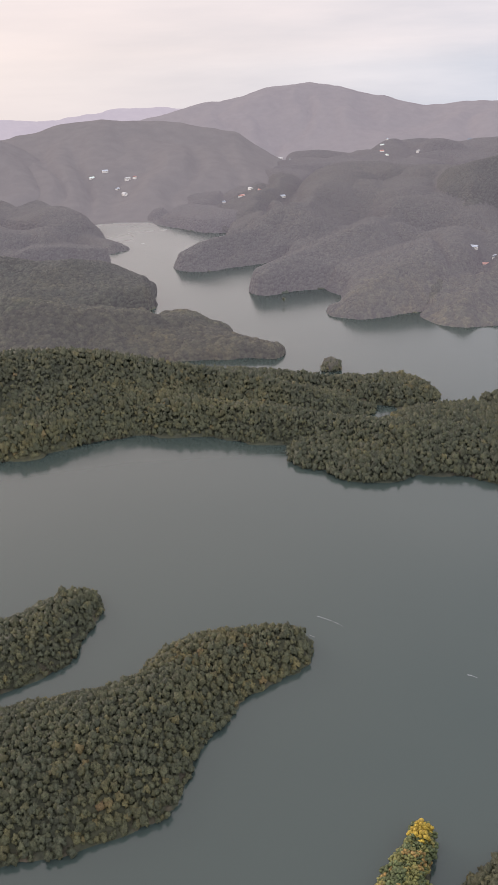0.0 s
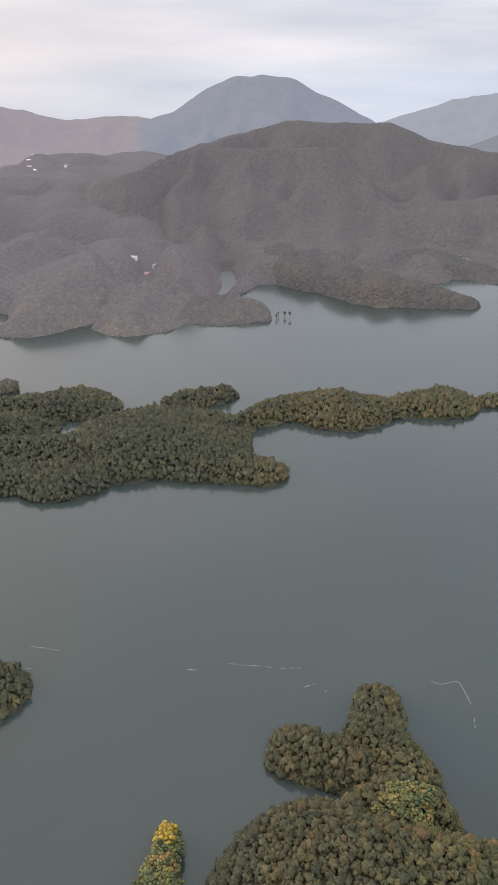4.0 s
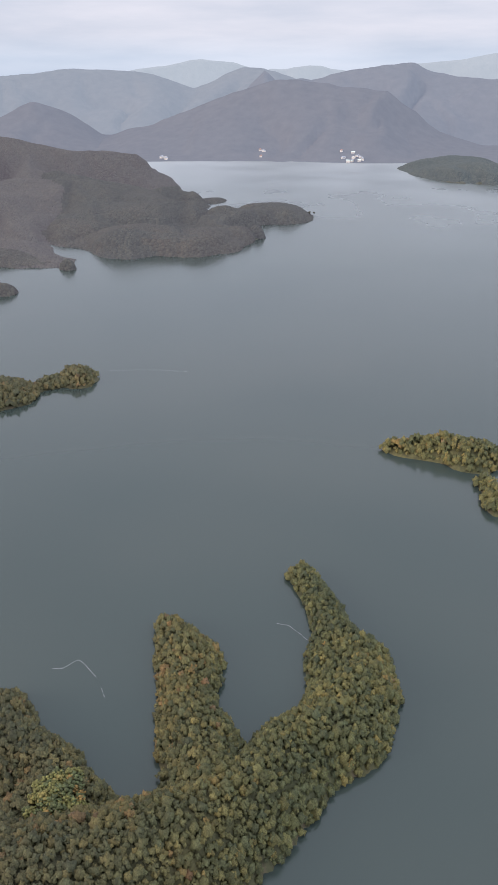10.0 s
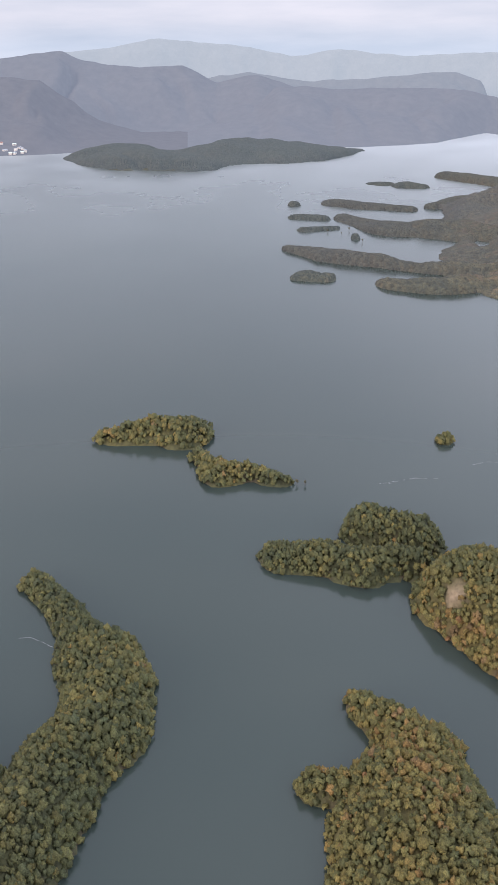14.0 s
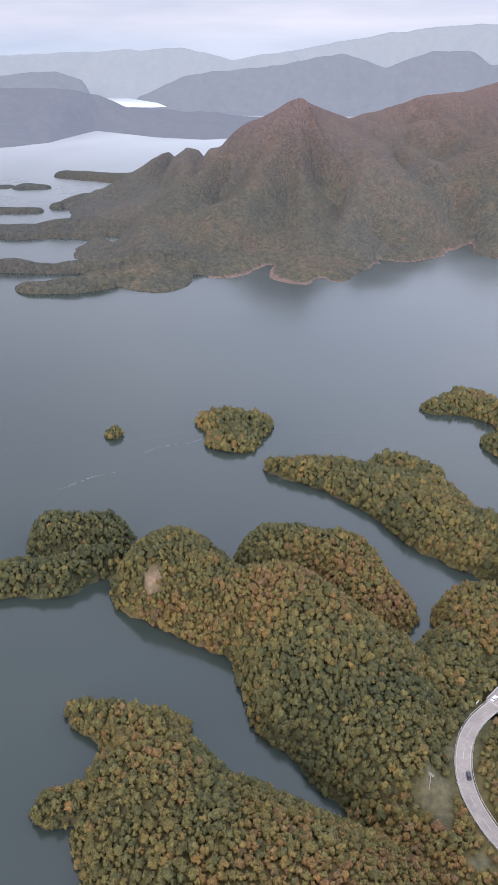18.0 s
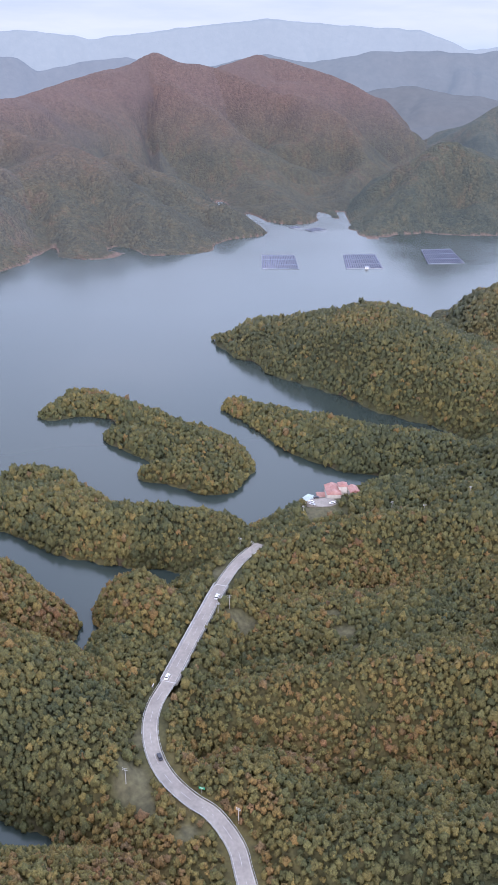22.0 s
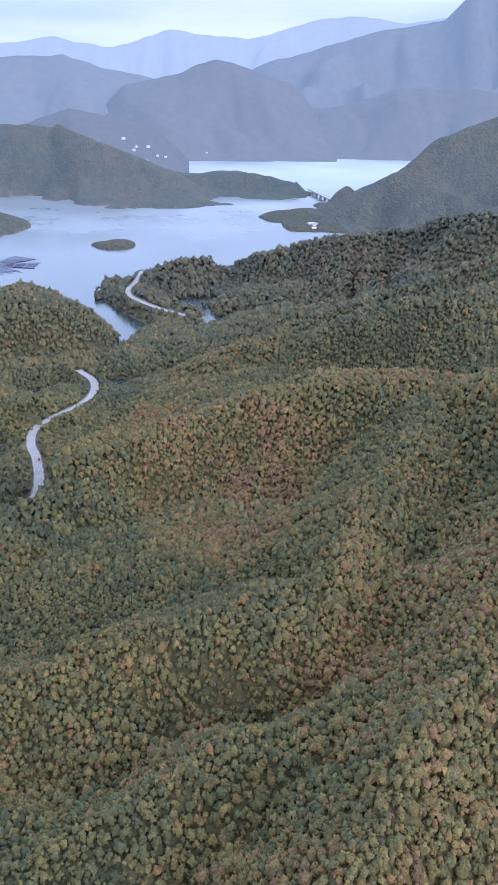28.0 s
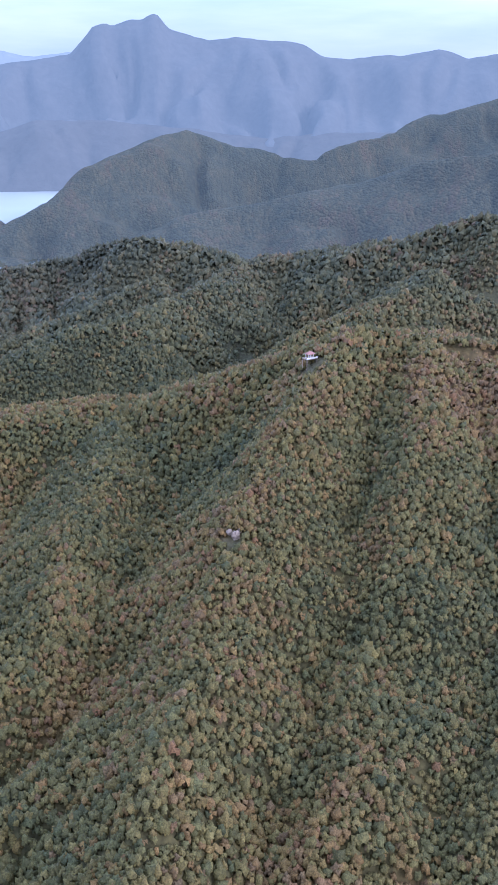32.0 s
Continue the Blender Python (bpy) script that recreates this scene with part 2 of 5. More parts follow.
# far ranges: distance, then (bearing, crest height) along the skyline
RANGES = {
    "valley_hill": (2750, 1850, ((-17.2, 126), (-13, 147), (-11.2, 177), (-8.7, 186), (-4.3, 169), (0, 132), (2.2, 65), (4.4, 5), (6.3, 5))),
    "left_hill": (2500, 1900, ((-23.2, 199), (-17.1, 187), (-13.8, 130), (-11.6, 52), (-9.5, 5), (-8.2, 5))),
    "west_range": (3800, 3000, ((-9.8, 89), (-5, 143), (-3.2, 172), (-0.6, 192), (2, 237), (4.7, 257), (7.4, 214), (9.5, 187), (12, 144), (13.7, 154), (16.5, 156), (18.3, 130))),
    "west_plain_hills": (4600, 4200, ((-25.9, 226), (-18.3, 158), (-15, 127), (-12.2, 108), (-7.9, 147), (-4.3, 148), (0.1, 108))),
    "dome_mountain": (3700, 3000, ((14.9, 107), (19, 177), (21.2, 259), (23, 303), (24.7, 315), (26.7, 298), (28.2, 247), (30, 193), (32.1, 122))),
    "bay_range": (4200, 3500, ((30.7, 70), (33.2, 120), (36.9, 194), (39.1, 218), (41.9, 231), (44.1, 257), (46.4, 246), (48.6, 238), (50, 221), (52.2, 163), (55.4, 263), (57.5, 240), (59.7, 185), (61.9, 167))),
    "bay_foothill": (3400, 2950, ((37.7, 43), (39.2, 78), (42, 156), (44.2, 115), (46.3, 32))),
    "north_shore_range": (3350, 2700, ((45.6, 21), (47, 41), (51.5, 110), (54.7, 182), (57.6, 225), (61.1, 214), (61.8, 200), (64.6, 193), (66, 132), (68.1, 52), (70.7, 5), (72.5, 5))),
    "north_range": (3900, 3300, ((56.8, 251), (57.6, 202), (59.1, 218), (59.7, 209), (62.9, 258), (66.1, 285), (67.5, 239), (70.7, 218), (73.6, 227), (75.8, 160), (78.3, 188), (80.8, 139), (83.7, 107))),
    "north_blue_range": (4650, 4480, ((43.5, 189), (48.6, 242), (52.2, 290), (54.7, 283), (56.5, 238), (59.6, 266), (62.1, 240), (66.8, 279), (69.7, 303), (72.2, 331), (75.4, 313), (78.6, 287), (80.7, 256), (83.5, 284), (88, 252), (92.3, 270), (99, 290), (101.8, 233), (105.5, 284))),
    "north_east_hills": (3750, ((76, 2650), (84, 2800), (87, 2880), (90, 3030), (93, 3440), (96.7, 3130), (100, 3020), (103, 3100)),
                         ((76.6, 60), (79.7, 150), (84.4, 140), (88, 146), (91, 142), (93.4, 112), (95, 68), (97.6, 50), (100.6, 50), (102.3, 30))),
    "east_range": (4300, 3900, ((75.1, 160), (77.8, 192), (81.5, 150), (85.1, 160), (88.6, 184), (90.8, 198), (92.4, 150))),
    "east_range_far": (4500, 4150, ((95.9, 70), (98.6, 160), (102.9, 204), (105.5, 224), (108.8, 268), (111.6, 200), (114.5, 279), (116.8, 284), (118, 215), (121.5, 269), (123.5, 283), (126.3, 219))),
    "pale_range": (4800, 4450, ((92.8, 229), (94.9, 268), (98.6, 295), (102, 215), (105.6, 283), (108.8, 324), (112.3, 364), (117.2, 404), (121.4, 365), (127, 422), (132.1, 467), (136.3, 450), (142, 415), (144.9, 332), (148.3, 366), (152, 445), (156.4, 487), (160.1, 444), (163.7, 525), (168.6, 489), (172.8, 583), (175.6, 602), (178.4, 566), (181, 596))),
    "south_east_range": (4200, 3500, ((127.4, 214), (129.2, 251), (132.4, 305), (135.3, 264), (139.2, 317), (142, 319), (145.2, 310), (148.3, 340), (153.1, 374), (157, 398), (159.4, 341), (162.9, 291), (164.6, 260))),
    "south_east_hills": (3300, 2650, ((137.1, 170), (141, 201), (145, 176), (148.6, 145), (151.4, 157), (153.6, 128), (157.1, 200), (161.7, 152))),
    "south_hill": (3900, 3400, ((160.7, 272), (163.6, 307), (166.5, 376), (168.6, 339), (171.5, 278))),
    "crag_mountain": (4550, 3700, ((164.6, 204), (167.9, 311), (170.5, 390), (172.4, 427), (174.6, 476), (176.9, 520), (178.8, 538), (180.7, 563), (181.5, 633), (182.1, 686), (182.9, 702), (183.3, 691), (184.4, 726), (185.2, 718), (185.6, 743), (186.1, 756), (186.5, 716), (186.8, 683), (187.9, 660), (189.3, 638), (190.9, 657), (192.5, 645), (194.4, 638), (195.3, 622), (196.5, 570), (198.2, 553), (199.7, 573), (201.5, 572), (203.8, 603), (205.5, 552), (207.3, 575), (211.2, 535))),
    "crag_foothills": (3950, 3560, ((165.3, 124), (170.1, 161), (174.5, 188), (178.2, 262), (183.1, 263), (188.5, 230), (193.3, 196), (197.8, 222), (201.4, 224), (206.7, 193))),
}
LOW = {
    "road_valley": ((314, -191, 24, 12), (268, -146, 30, 14), (217, -131, 36, 16), (186, -136, 45, 18), (176, -160, 55, 22)),
    "road_valley_north": ((282, -192, 30, 12), (309, -251, 38, 13), (329, -307, 35, 13), (343, -374, 26, 9), (315, -424, 40, 13), (285, -484, 52, 16), (285, -567, 60, 16), (301, -690, 70, 18)),
    "brook_floor": ((253, -264, 42, 13), (231, -287, 50, 17), (204, -312, 60, 20)),
    "inlet_mound": ((337, -211, 26, 22), (308, -213, 22, 20)),
    "west_shore": ((-748, 2451, 280, 60), (-362, 1758, 70, 22), (-243, 1577, 45, 14)),
    "west_shore_mid": ((-537, 1555, 120, 20), (-392, 1619, 75, 14), (-257, 1556, 42, 8)),
    "west_shore_low": ((-695, 1640, 200, 40), (-379, 1513, 70, 16), (-271, 1482, 40, 8)),
    "valley_mouth": ((-145, 1878, 60, 8), (-31, 1776, 70, 10), (-236, 2027, 60, 8)),
    "valley_floor": ((130, 2120, 190, 10), (290, 2560, 300, 26), (470, 2950, 330, 40), (760, 2880, 300, 44)),
    "valley_floor_west": ((-120, 2100, 90, 8), (-190, 2500, 240, 22), (-300, 3000, 300, 34)),
    "valley_plug": ((215, -939, 60, 18), (147, -1040, 80, 20)),
    "valley_plug_near": ((214, -539, 60, 16), (186, -599, 60, 18)),
    "inland_floor": ((117, -383, 150, 26), (0, -400, 230, 34), (-144, -395, 300, 44), (-275, -393, 320, 46)),
    "inland_back": ((174, -699, 130, 22), (61, -878, 150, 26), (-165, -936, 220, 30), (-395, -809, 300, 34)),
    "inland_gate": ((-29, -1650, 150, 24), (-353, -1663, 260, 34), (-798, -1501, 400, 40)),
    "dark_floor": ((210, -1131, 70, 20), (87, -1247, 150, 26), (-226, -1280, 220, 34), (-570, -1168, 300, 40)),
    "west_fill": ((-310, 834, 110, 22), (-221, 841, 60, 20)),
    "west_fill_back": ((-459, 1113, 190, 24), (-333, 1168, 110, 20)),
    "west_headland": ((12, 373, 18.5, 9), (-28, 362, 30.2, 9), (-43, 334, 27.9, 10), (-77, 302, 43.4, 14), (-109, 292, 48.6, 14), (-142, 272, 37.9, 12)),
    "west_lobe": ((-63, 281, 23.8, 9), (-90, 263, 18.8, 9)),
    "west_islet": ((-114, 422, 17.9, 7), (-131, 388, 28.7, 9), (-161, 366, 29.1, 9)),
    "yellow_tree_spit": ((66, 246, 4, 2), (59, 232, 6.9, 4), (46, 206, 10.6, 6)),
    "long_arm_back": ((-462, 1206, 157.6, 20), (-271, 1216, 146.3, 20), (-172, 1165, 52.5, 10)),
    "long_arm_middle": ((-330, 955, 73.6, 20), (-201, 999, 66.7, 18), (-67, 954, 58.1, 14), (27, 912, 19.2, 8)),
    "long_arm_third": ((-140, 814, 50.3, 20), (-33, 805, 28.4, 16), (71, 783, 18.3, 12), (149, 770, 39.4, 9)),
    "arm_knob": ((89, 858, 11.3, 3),),
    "long_arm_front": ((-249, 686, 40.8, 20), (-197, 674, 26.4, 16), (-137, 757, 65.6, 24), (-53, 714, 31.8, 18), (21, 689, 29, 16), (77, 663, 25.9, 14), (122, 648, 32.3, 14), (165, 641, 48.4, 14), (202, 635, 74, 12)),
    "arm_tooth": ((67, 630, 30.5, 6), (80, 667, 18.5, 10)),
    "arm_tooth_yellow": ((101, 615, 41.1, 6), (124, 657, 24.1, 10)),
    "arm_end": ((193, 637, 90.4, 14), (213, 598, 39.4, 9), (253, 552, 20.5, 5)),
    "arm_knob_east": ((253, 733, 21.9, 5), (291, 739, 17.1, 5)),
    "chain_arm": ((220, 645, 4.5, 8), (284, 654, 14.1, 7), (340, 667, 29.5, 8), (376, 646, 46.8, 11), (434, 622, 20.3, 4), (482, 614, 33.8, 8)),
    "chain_neck": ((520, 602, 8.4, 1.5), (552, 592, 15.3, 2)),
    "chain_islet": ((555, 585, 20.8, 8),),
    "dead_tree_point": ((326, 1134, 106.7, 10), (371, 1101, 104.3, 8), (413, 1040, 67.4, 5), (450, 989, 16.3, 1)),
    "mid_bar": ((602, 1192, 57.1, 5), (639, 1084, 50.6, 5), (660, 1013, 54.7, 6), (701, 969, 42, 4), (738, 928, 19.9, 2)),
    "round_islet": ((903, 956, 14.5, 2),),
    "shore_bump_a": ((579, 1302, 96.2, 10),),
    "shore_bump_b": ((850, 1151, 61.5, 10), (902, 1045, 67.6, 8)),
    "shore_bump_c": ((1095, 1098, 106.4, 12), (1118, 999, 115.8, 14), (1157, 938, 127.9, 10)),
    "point_base": ((1170, 1125, 110, 14), (1219, 1037, 90, 12)),
    "point_spit": ((1275, 971, 68.5, 6), (1410, 972, 59.7, 6), (1467, 914, 72.3, 5), (1506, 886, 22.1, 1)),
    "point_front": ((1050, 984, 49.4, 10), (1109, 880, 31.5, 6), (1240, 888, 24.1, 2)),
    "far_islet_a": ((1557, 1161, 39.9, 4),),
    "far_islet_b": ((1270, 855, 16.2, 1.5),),
    "finger_a": ((194, 280, 11.8, 5), (178, 258, 15.7, 9), (175, 226, 15.8, 12), (163, 209, 22.6, 14)),
    "finger_a_lobe": ((141, 267, 16.6, 7), (159, 245, 13.6, 10)),
    "finger_a_join": ((162, 222, 15, 10), (148, 222, 11, 8), (170, 203, 16, 12)),
    "finger_b": ((289, 252, 8.5, 5), (272, 226, 19, 9), (252, 210, 16.3, 10), (229, 184, 20.2, 12), (206, 158, 21.1, 16)),
    "finger_c": ((382, 219, 8.3, 3), (363, 193, 10.1, 6), (342, 174, 11.8, 7), (322, 153, 24.9, 10), (302, 137, 24.4, 12), (275, 132, 24.4, 14), (249, 142, 23.2, 16), (203, 144, 24.3, 20), (157, 161, 37.7, 26), (115, 183, 55.2, 26)),
    "steam_island": ((585, 247, 10.8, 4), (603, 214, 17.9, 12), (605, 187, 23.3, 12)),
    "steam_island_tail": ((571, 168, 4, 2), (542, 137, 14.7, 6), (543, 113, 8, 5), (541, 88, 4, 1)),
    "wide_island": ((442, 73, 16.2, 6), (440, 49, 15.7, 9), (435, 25, 16.4, 11), (445, -1, 10.6, 12), (444, -16, 7.7, 12)),
    "wide_island_knob": ((482, 21, 18.6, 16), (475, -12, 16.3, 16)),
    "inlet_point": ((414, -28, 14.5, 6), (413, -50, 19.3, 15)),
    "inlet_west_shore": ((415, -49, 37.7, 33), (381, -73, 31.5, 22), (365, -101, 37.4, 32), (338, -112, 43.4, 32), (305, -120, 50.6, 30), (270, -126, 41.4, 26), (235, -131, 29.9, 24)),
    "inlet_west_top": ((414, -111, 27.4, 28), (395, -146, 32.1, 30), (364, -154, 29.2, 22)),
    "near_point": ((316, 15, 4.8, 6), (304, -4, 12, 10), (289, -18, 20, 14), (261, -17, 33.5, 20), (242, -21, 39.1, 24), (216, -33, 49.8, 28), (193, -52, 54.3, 30), (172, -75, 53.6, 32)),
    "near_point_lobe": ((263, 30, 6.9, 6), (261, 9, 7.8, 11)),
    "pear_island": ((644, -121, 17.8, 6), (628, -147, 20, 6), (610, -129, 22.9, 4)),
    "tiny_island": ((639, -25, 5.2, 3),),
    "hook_arm": ((552, -145, 5.8, 4), (539, -175, 16.6, 7), (505, -209, 29.9, 9), (475, -232, 36.6, 13), (431, -236, 30.9, 16), (395, -264, 28.7, 20), (355, -291, 24.1, 22)),
    "hook_knob": ((534, -238, 14.9, 6), (510, -251, 15.5, 8)),
    "twin_arm": ((631, -322, 12.4, 4), (634, -353, 23.4, 7), (598, -373, 18.8, 7), (528, -378, 21.3, 9), (463, -371, 35.1, 12)),
    "twin_arm_lobe": ((551, -342, 16.4, 6), (506, -361, 25.3, 8)),
    "twin_arm_front": ((474, -327, 14.9, 7), (441, -353, 24.9, 10)),
    "thin_arm": ((540, -459, 11.3, 4), (490, -463, 24.7, 7), (446, -470, 36.7, 9), (397, -481, 41, 13), (341, -509, 38.7, 18)),
    "dome_land": ((691, -579, 16.5, 6), (647, -610, 56.9, 27), (585, -629, 81.4, 42), (530, -652, 99.1, 58), (451, -646, 89.2, 50), (379, -632, 65.5, 40), (318, -622, 52.2, 32)),
    "right_land": ((586, -853, 24, 8), (548, -870, 52, 34), (500, -865, 90, 60), (454, -888, 104, 72), (418, -926, 60, 42), (396, -950, 30, 16)),
    "channel_side": ((294, -929, 28, 12), (300, -838, 45, 12), (297, -1001, 30, 12), (252, -892, 60, 16)),
    "right_land_foot": ((466, -908, 60, 14), (391, -872, 45, 12), (375, -801, 40, 11), (425, -780, 60, 12)),
    "cove_isle": ((580, -1529, 47.1, 5), (614, -1527, 7, 1)),
    "roadside_land": ((466, -1200, 13.9, 5), (420, -1175, 49.8, 9), (357, -1089, 36.1, 12), (297, -1044, 21.2, 14)),
    "gate_point": ((300, -1956, 25.1, 4), (257, -1982, 120.6, 6), (197, -1959, 195.3, 8)),
    "far_peninsula": ((2396, 984, 114.2, 14), (2409, 845, 239.6, 26), (2477, 656, 279.6, 34), (2614, 479, 205, 34), (2662, 323, 71, 16), (2759, 277, 50.4, 2)),
    "isle_row_a": ((1736, 278, 13.8, 3),),
    "isle_row_b": ((2077, 125, 34.9, 5),),
    "isle_row_c": ((2058, 57, 36.3, 4), (2042, 20, 16.5, 2)),
    "isle_row_d": ((1601, 248, 20.4, 4), (1590, 201, 13.3, 3)),
    "isle_row_e": ((1488, 217, 12.5, 3), (1513, 159, 6.6, 1)),
    "isle_row_f": ((1436, 126, 11.3, 3),),
    "isle_row_g": ((1153, 167, 22.5, 5), (1150, 141, 20.7, 5)),
    "comb_a": ((1771, 201, 29.5, 4), (1754, 106, 34.9, 5), (1729, 44, 16.4, 2)),
    "comb_b": ((1609, 160, 26.1, 4), (1532, 63, 58.8, 10), (1516, -61, 80.4, 18), (1471, -169, 84.3, 25)),
    "comb_c": ((1335, 222, 12.9, 3), (1285, 147, 30.5, 6), (1246, 53, 17.6, 9), (1225, -75, 33, 16), (1208, -174, 21.4, 22)),
    "comb_d": ((1137, 53, 22.2, 7), (1137, -22, 29.5, 9), (1163, -112, 21.8, 9), (1191, -189, 24.3, 10)),
    "comb_e": ((2214, -30, 29.1, 9), (2124, -184, 54.7, 12), (2072, -345, 90.4, 22)),
    "comb_f": ((1763, 0, 19.4, 5), (1818, -67, 55.9, 14), (1766, -201, 71.4, 24)),
    "red_floor": ((1270, -330, 90, 12), (1330, -520, 110, 14), (1330, -720, 110, 14)),
    "bay_floor": ((700, 1750, 330, 30), (850, 1650, 330, 36), (1050, 1500, 330, 36), (1250, 1420, 250, 30)),
    "bay_floor_west": ((560, 1750, 300, 26), (480, 1560, 180, 18)),
}
